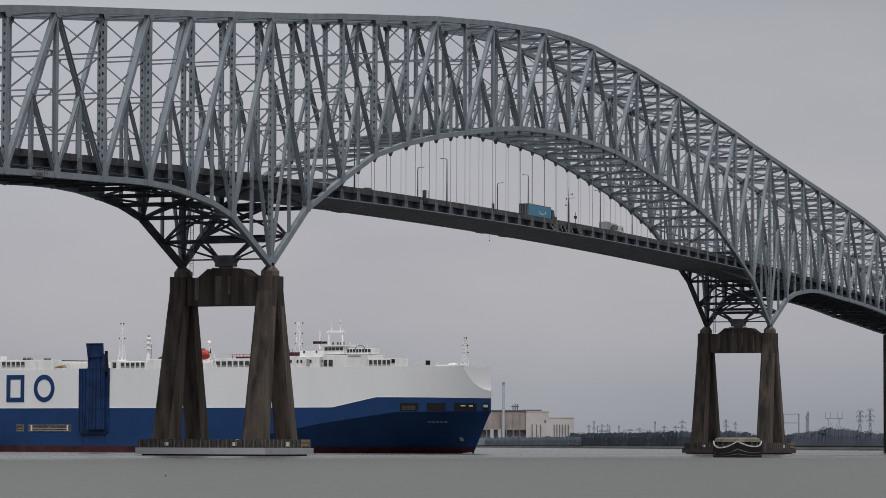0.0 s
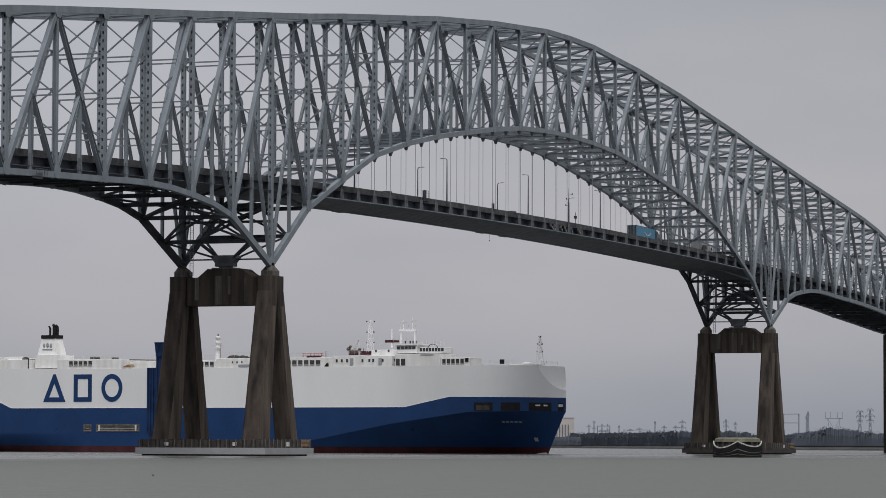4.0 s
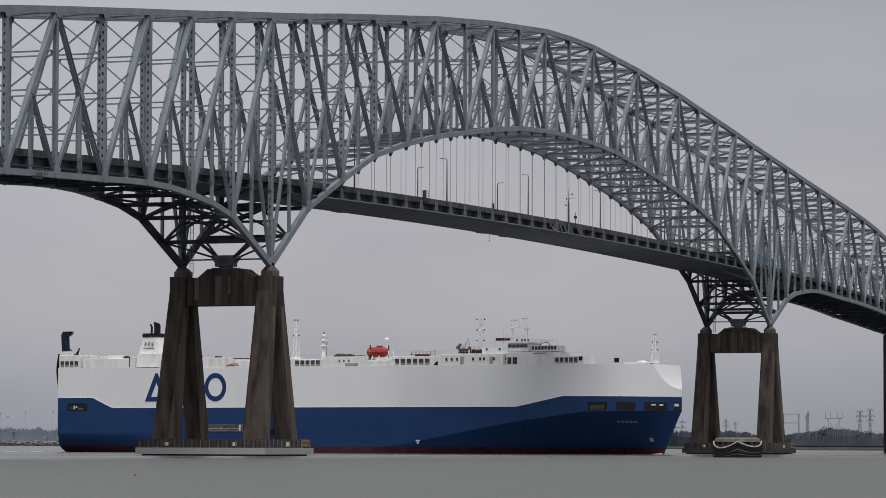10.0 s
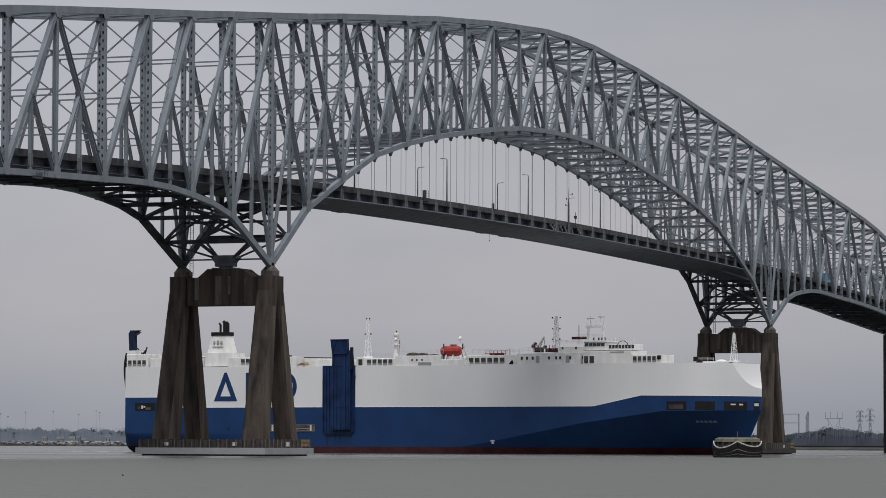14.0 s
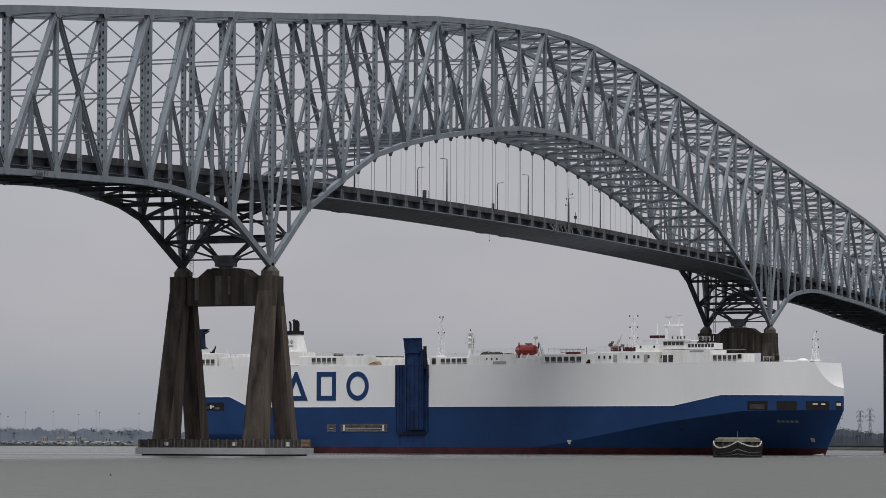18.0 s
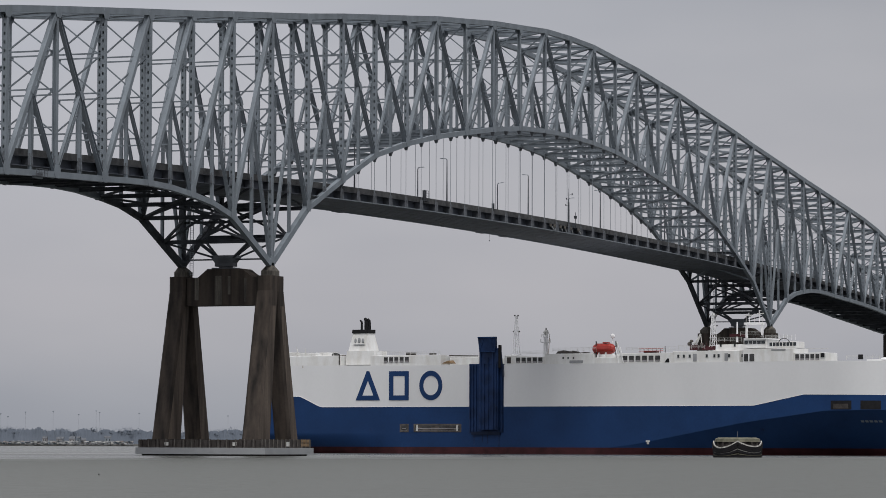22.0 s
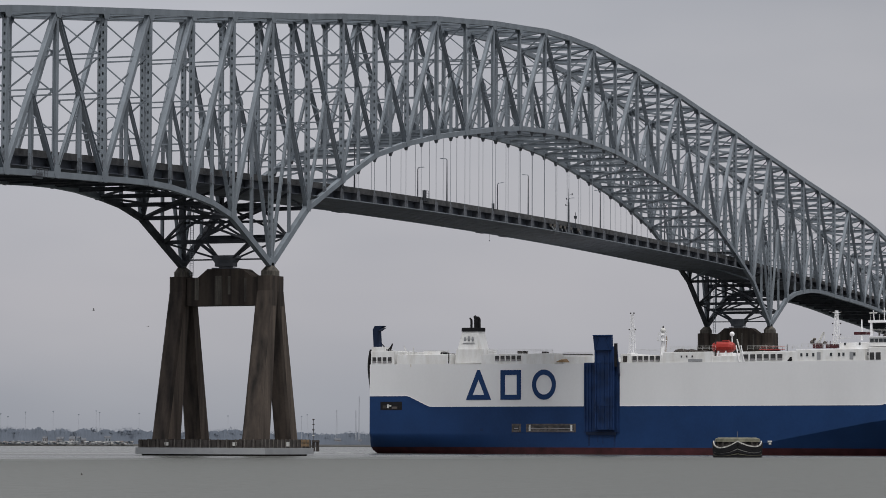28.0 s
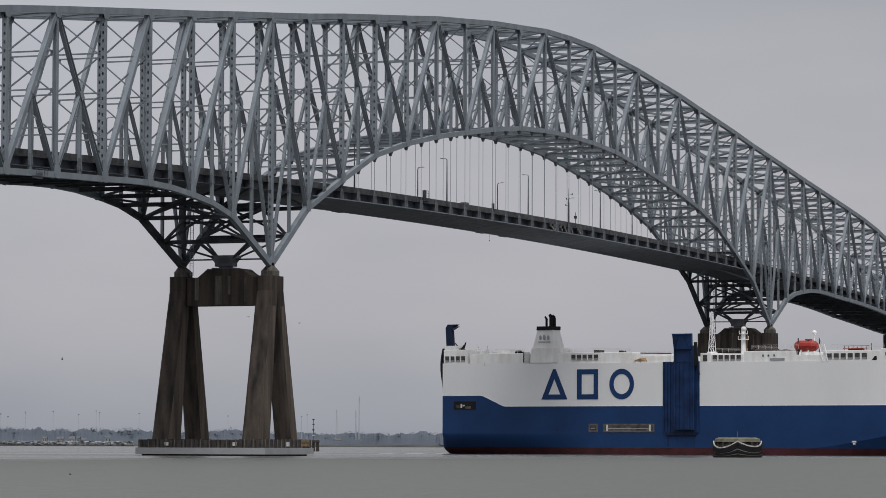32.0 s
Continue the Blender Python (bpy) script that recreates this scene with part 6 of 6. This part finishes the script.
def tank_truck():
    t = thing("flatbed_truck", "grey flatbed truck carrying pale round machinery", "truck")
    part("bed", made(box, -9, 2, -1.25, 1.25, 1.1, 1.5), STEEL_DARK, t)
    smooth(part("load", made(tube, (-7.6, 0, 2.8), (0.6, 0, 2.7), 0.95, 0.85, 14), GREYBEAM, t, "pale round machine"))
    part("load_box", made(box, -9, -6.8, -1.2, 1.2, 1.5, 3.5), GREYBEAM, t, "pale grey machine box")
    part("load_box", made(box, -4.6, -2.2, -1.1, 1.1, 1.5, 3.0), STEEL_DARK, t)
    cab = part("cab", made(prism, [(2.2, -1.2, 0.7), (4.8, -1.2, 0.7), (4.8, 1.2, 0.7), (2.2, 1.2, 0.7)], [(2.2, -1.15, 3.1), (4.2, -1.1, 3.0), (4.2, 1.1, 3.0), (2.2, 1.15, 3.1)]), PALE, t, "pale truck cab")
    part("side_window", made(box, 2.7, 3.8, -1.2, -1.1, 2.0, 2.7), GLASS, cab)
    wheels(t, (-8, -6.8, 3.4), 1.1, 0.5)
    return t


def passenger_car(mat, label, high):
    t = thing("passenger_car", label, "car", group="cars on the bridge")
    body = bmesh.new()
    prism(body, [(-2.3, -0.9, 0.35), (2.3, -0.9, 0.35), (2.3, 0.9, 0.35), (-2.3, 0.9, 0.35)], [(-2.25, -0.88, 1.0), (2.2, -0.88, 0.9), (2.2, 0.88, 0.9), (-2.25, 0.88, 1.0)])
    part("body", body, mat, t)
    cabin = part("cabin", made(prism, [(-2.0, -0.85, 0.98), (1.1, -0.85, 0.95), (1.1, 0.85, 0.95), (-2.0, 0.85, 0.98)], [(-1.5, -0.7, high), (0.3, -0.7, high), (0.3, 0.7, high), (-1.5, 0.7, high)]), GLASS, t, "dark glazed cabin")
    part("roof", made(box, -1.5, 0.3, -0.7, 0.7, high, high + 0.06), mat, cabin)
    wheels(t, (-1.4, 1.4), 0.82, 0.33)
    return t


truck, flatbed = box_truck(), tank_truck()
cars = [(passenger_car(PALE, "pale grey car crossing the bridge", 1.75), 63.0, 23.0, 0.0), (passenger_car(PALE, "silver grey car crossing the bridge", 1.7), 56.0, 18.63, 3.0),
        (passenger_car(SHED, "silver grey car crossing the bridge", 1.85), 46.9, 18.93, 28.0)]


def gull(label, plumage):
    g = thing("gull", label, "bird", group="gulls in flight")
    bm = bmesh.new()
    ball(bm, (0, 0, 0), 0.24, 0.075, 0.08, 8, 6)
    smooth(part("body", bm, plumage, g))
    smooth(part("head", made(ball, (0.25, 0, 0.03), 0.07, 0.05, 0.055, 8, 5), plumage, g))
    part("beak", made(tube, (0.3, 0, 0.02), (0.38, 0, 0.0), 0.02, 0.006, 5), plumage, g)
    part("tail", made(prism, [(-0.2, -0.03, 0), (-0.2, 0.03, 0), (-0.4, 0.08, 0.0), (-0.4, -0.08, 0.0)], [(-0.2, -0.03, 0.02), (-0.2, 0.03, 0.02), (-0.4, 0.08, 0.015), (-0.4, -0.08, 0.015)]), plumage, g)
    wings = []
    for q in (-1, 1):
        bm = bmesh.new()
        for lo, hi in (((0.12, -0.1, 0.0, 0.0), (0.16, -0.08, 0.34, 0.1)), ((0.16, -0.08, 0.34, 0.1), (-0.04, -0.08, 0.72, 0.02))):
            quad = [(lo[0], q * lo[2], lo[3]), (lo[1], q * lo[2], lo[3]), (hi[1], q * hi[2], hi[3]), (hi[0], q * hi[2], hi[3])]
            prism(bm, quad, [(x, y, z + 0.02) for x, y, z in quad])
        bmesh.ops.recalc_face_normals(bm, faces=bm.faces[:])
        w = part("wing", bm, plumage, g)
        wings.append((w, q))
    return g, wings


flock = [gull(text, FEATHER if "dark" in text else SHED) for text in ("dark gull turning with bent wings beside the bridge",) + ("small grey gull flying past the bridge pier",) * 3]


drift = thing("driftwood", "small dark stub of driftwood floating on the river", "driftwood")
part("stub", made(tube, (0, 0, -0.1), (0.03, 0.01, 0.12), 0.055, 0.035, 8), TIMBER, drift)
part("knot", made(tube, (0, 0, 0.01), (0.02, -0.1, 0.04), 0.03, 0.015, 6), TIMBER, drift)


# ---- motion ----
def ship_pose(t):
    hd, tn, ease = -1.707177, -0.00376496, 6.489886e-5
    th, mean = hd + tn * t + ease * t * t, hd + tn * t / 2 + ease * t * t / 3
    run = 6.052836 * t - 0.0039639 * t * t
    q = Vector((255.598 + run * math.cos(mean), 235.266 + run * math.sin(mean), 0))
    q += Vector((-math.sin(th), math.cos(th), 0)) * (SHIP_B / 2)
    return pose(q.x, q.y, 0, 0, 0, math.degrees(th))


def on_road(x, y):
    """The pose of a vehicle that drives along the bridge."""
    slope = (zr(x + 2) - zr(x - 2)) / 4
    return pose(x, y, zr(x), 0, -math.degrees(math.atan(slope)), 0)


def motions():
    walk(ship, [(t, ship_pose(t)) for t in range(0, 33, 2)])
    walk(truck, [(t, on_road(178.7 + 21.9 * t - 0.169 * t * t, 4.6)) for t in range(0, 33)])
    walk(flatbed, [(t, on_road(233.1 + 20.36 * t, 4.8)) for t in range(0, 33)])
    for car, x, speed, at in cars:
        walk(car, [(t, on_road(x + speed * (t - at), 4.8)) for t in range(0, 33)])
    # each row: seconds, place, heading, bank
    ways = (
        ((0, -277.4, -57.1, 20.3, -65, 0), (3, -272.4, -65.1, 21.0, -65, 0), (5.5, -266.8, -74.5, 21.9, -62, 0), (6.6, -263.8, -79.8, 22.8, -58, 5), (7.1, -262.5, -82.1, 24.0, -45, 15), (7.5, -261.7, -83.6, 25.3, 0, 25), (7.9, -261.7, -83.6, 26.7, 50, 20), (8.4, -262.5, -82.2, 27.8, 95, 10), (9, -264.2, -79.1, 28.6, 110, 0), (14, -280.4, -52.5, 32.5, 112, 0), (32, -357.8, 34.4, 31.6, 112, 0)),
        ((0, -61.4, 228.1, 23.6, -68, 0), (20, 10.2, 136.7, 24.9, -68, 0), (25.4, 39.5, 88.7, 26.6, -68, 0), (28, 57.1, 55.3, 28.5, -68, 0), (30, 64.1, 41.0, 28.9, -68, 0), (30.5, 66.0, 36.8, 28.9, -68, 0), (32, 71.4, 24.8, 29.4, -68, 0)),
        ((0, -65.8, 238.9, 23.5, -68, 0), (20, 6.7, 149.0, 27.4, -68, 0), (25.4, 41.9, 92.9, 32.4, -68, 0), (29, 59.6, 59.5, 31.7, -68, 0), (31, 67.0, 44.2, 30.9, -68, 0), (32, 70.4, 36.9, 30.9, -68, 0)),
        ((0, -62.7, 226.6, 16.4, -68, 0), (20, 8.5, 135.5, 18.7, -68, 0), (25.4, 38.4, 86.5, 20.4, -68, 0), (27.4, 56.8, 51.2, 21.4, -40, 0), (28.4, 58.0, 48.7, 22.2, 30, 0), (29.4, 54.0, 56.8, 22.7, 100, 0), (30, 51.7, 61.4, 22.7, 111, 0), (30.5, 50.6, 63.6, 22.0, 111, 0), (31, 49.2, 66.1, 21.6, 111, 0), (31.5, 48.0, 68.7, 21.2, 111, 0), (32, 46.7, 71.2, 20.9, 111, 0)),
    )
    for (g, wings), way, beat in zip(flock, ways, (0.24, 0.2, 0.21, 0.23)):
        walk(g, [(t, pose(x, y, z, bank, 0, head)) for t, x, y, z, head, bank in way])
        n = int(32 / beat)
        for w, q in wings:
            walk(w, [(32 * k / n, pose(0, q * 0.05, 0.04, q * (38 if k % 2 else -14), 0, 0)) for k in range(n + 1)])
    walk(drift, [(0, pose(-426.2, -183.5, 0, 0, 0, 0)), (32, pose(-419.5, -172.8, 0, 4, 6, 60))])



motions()
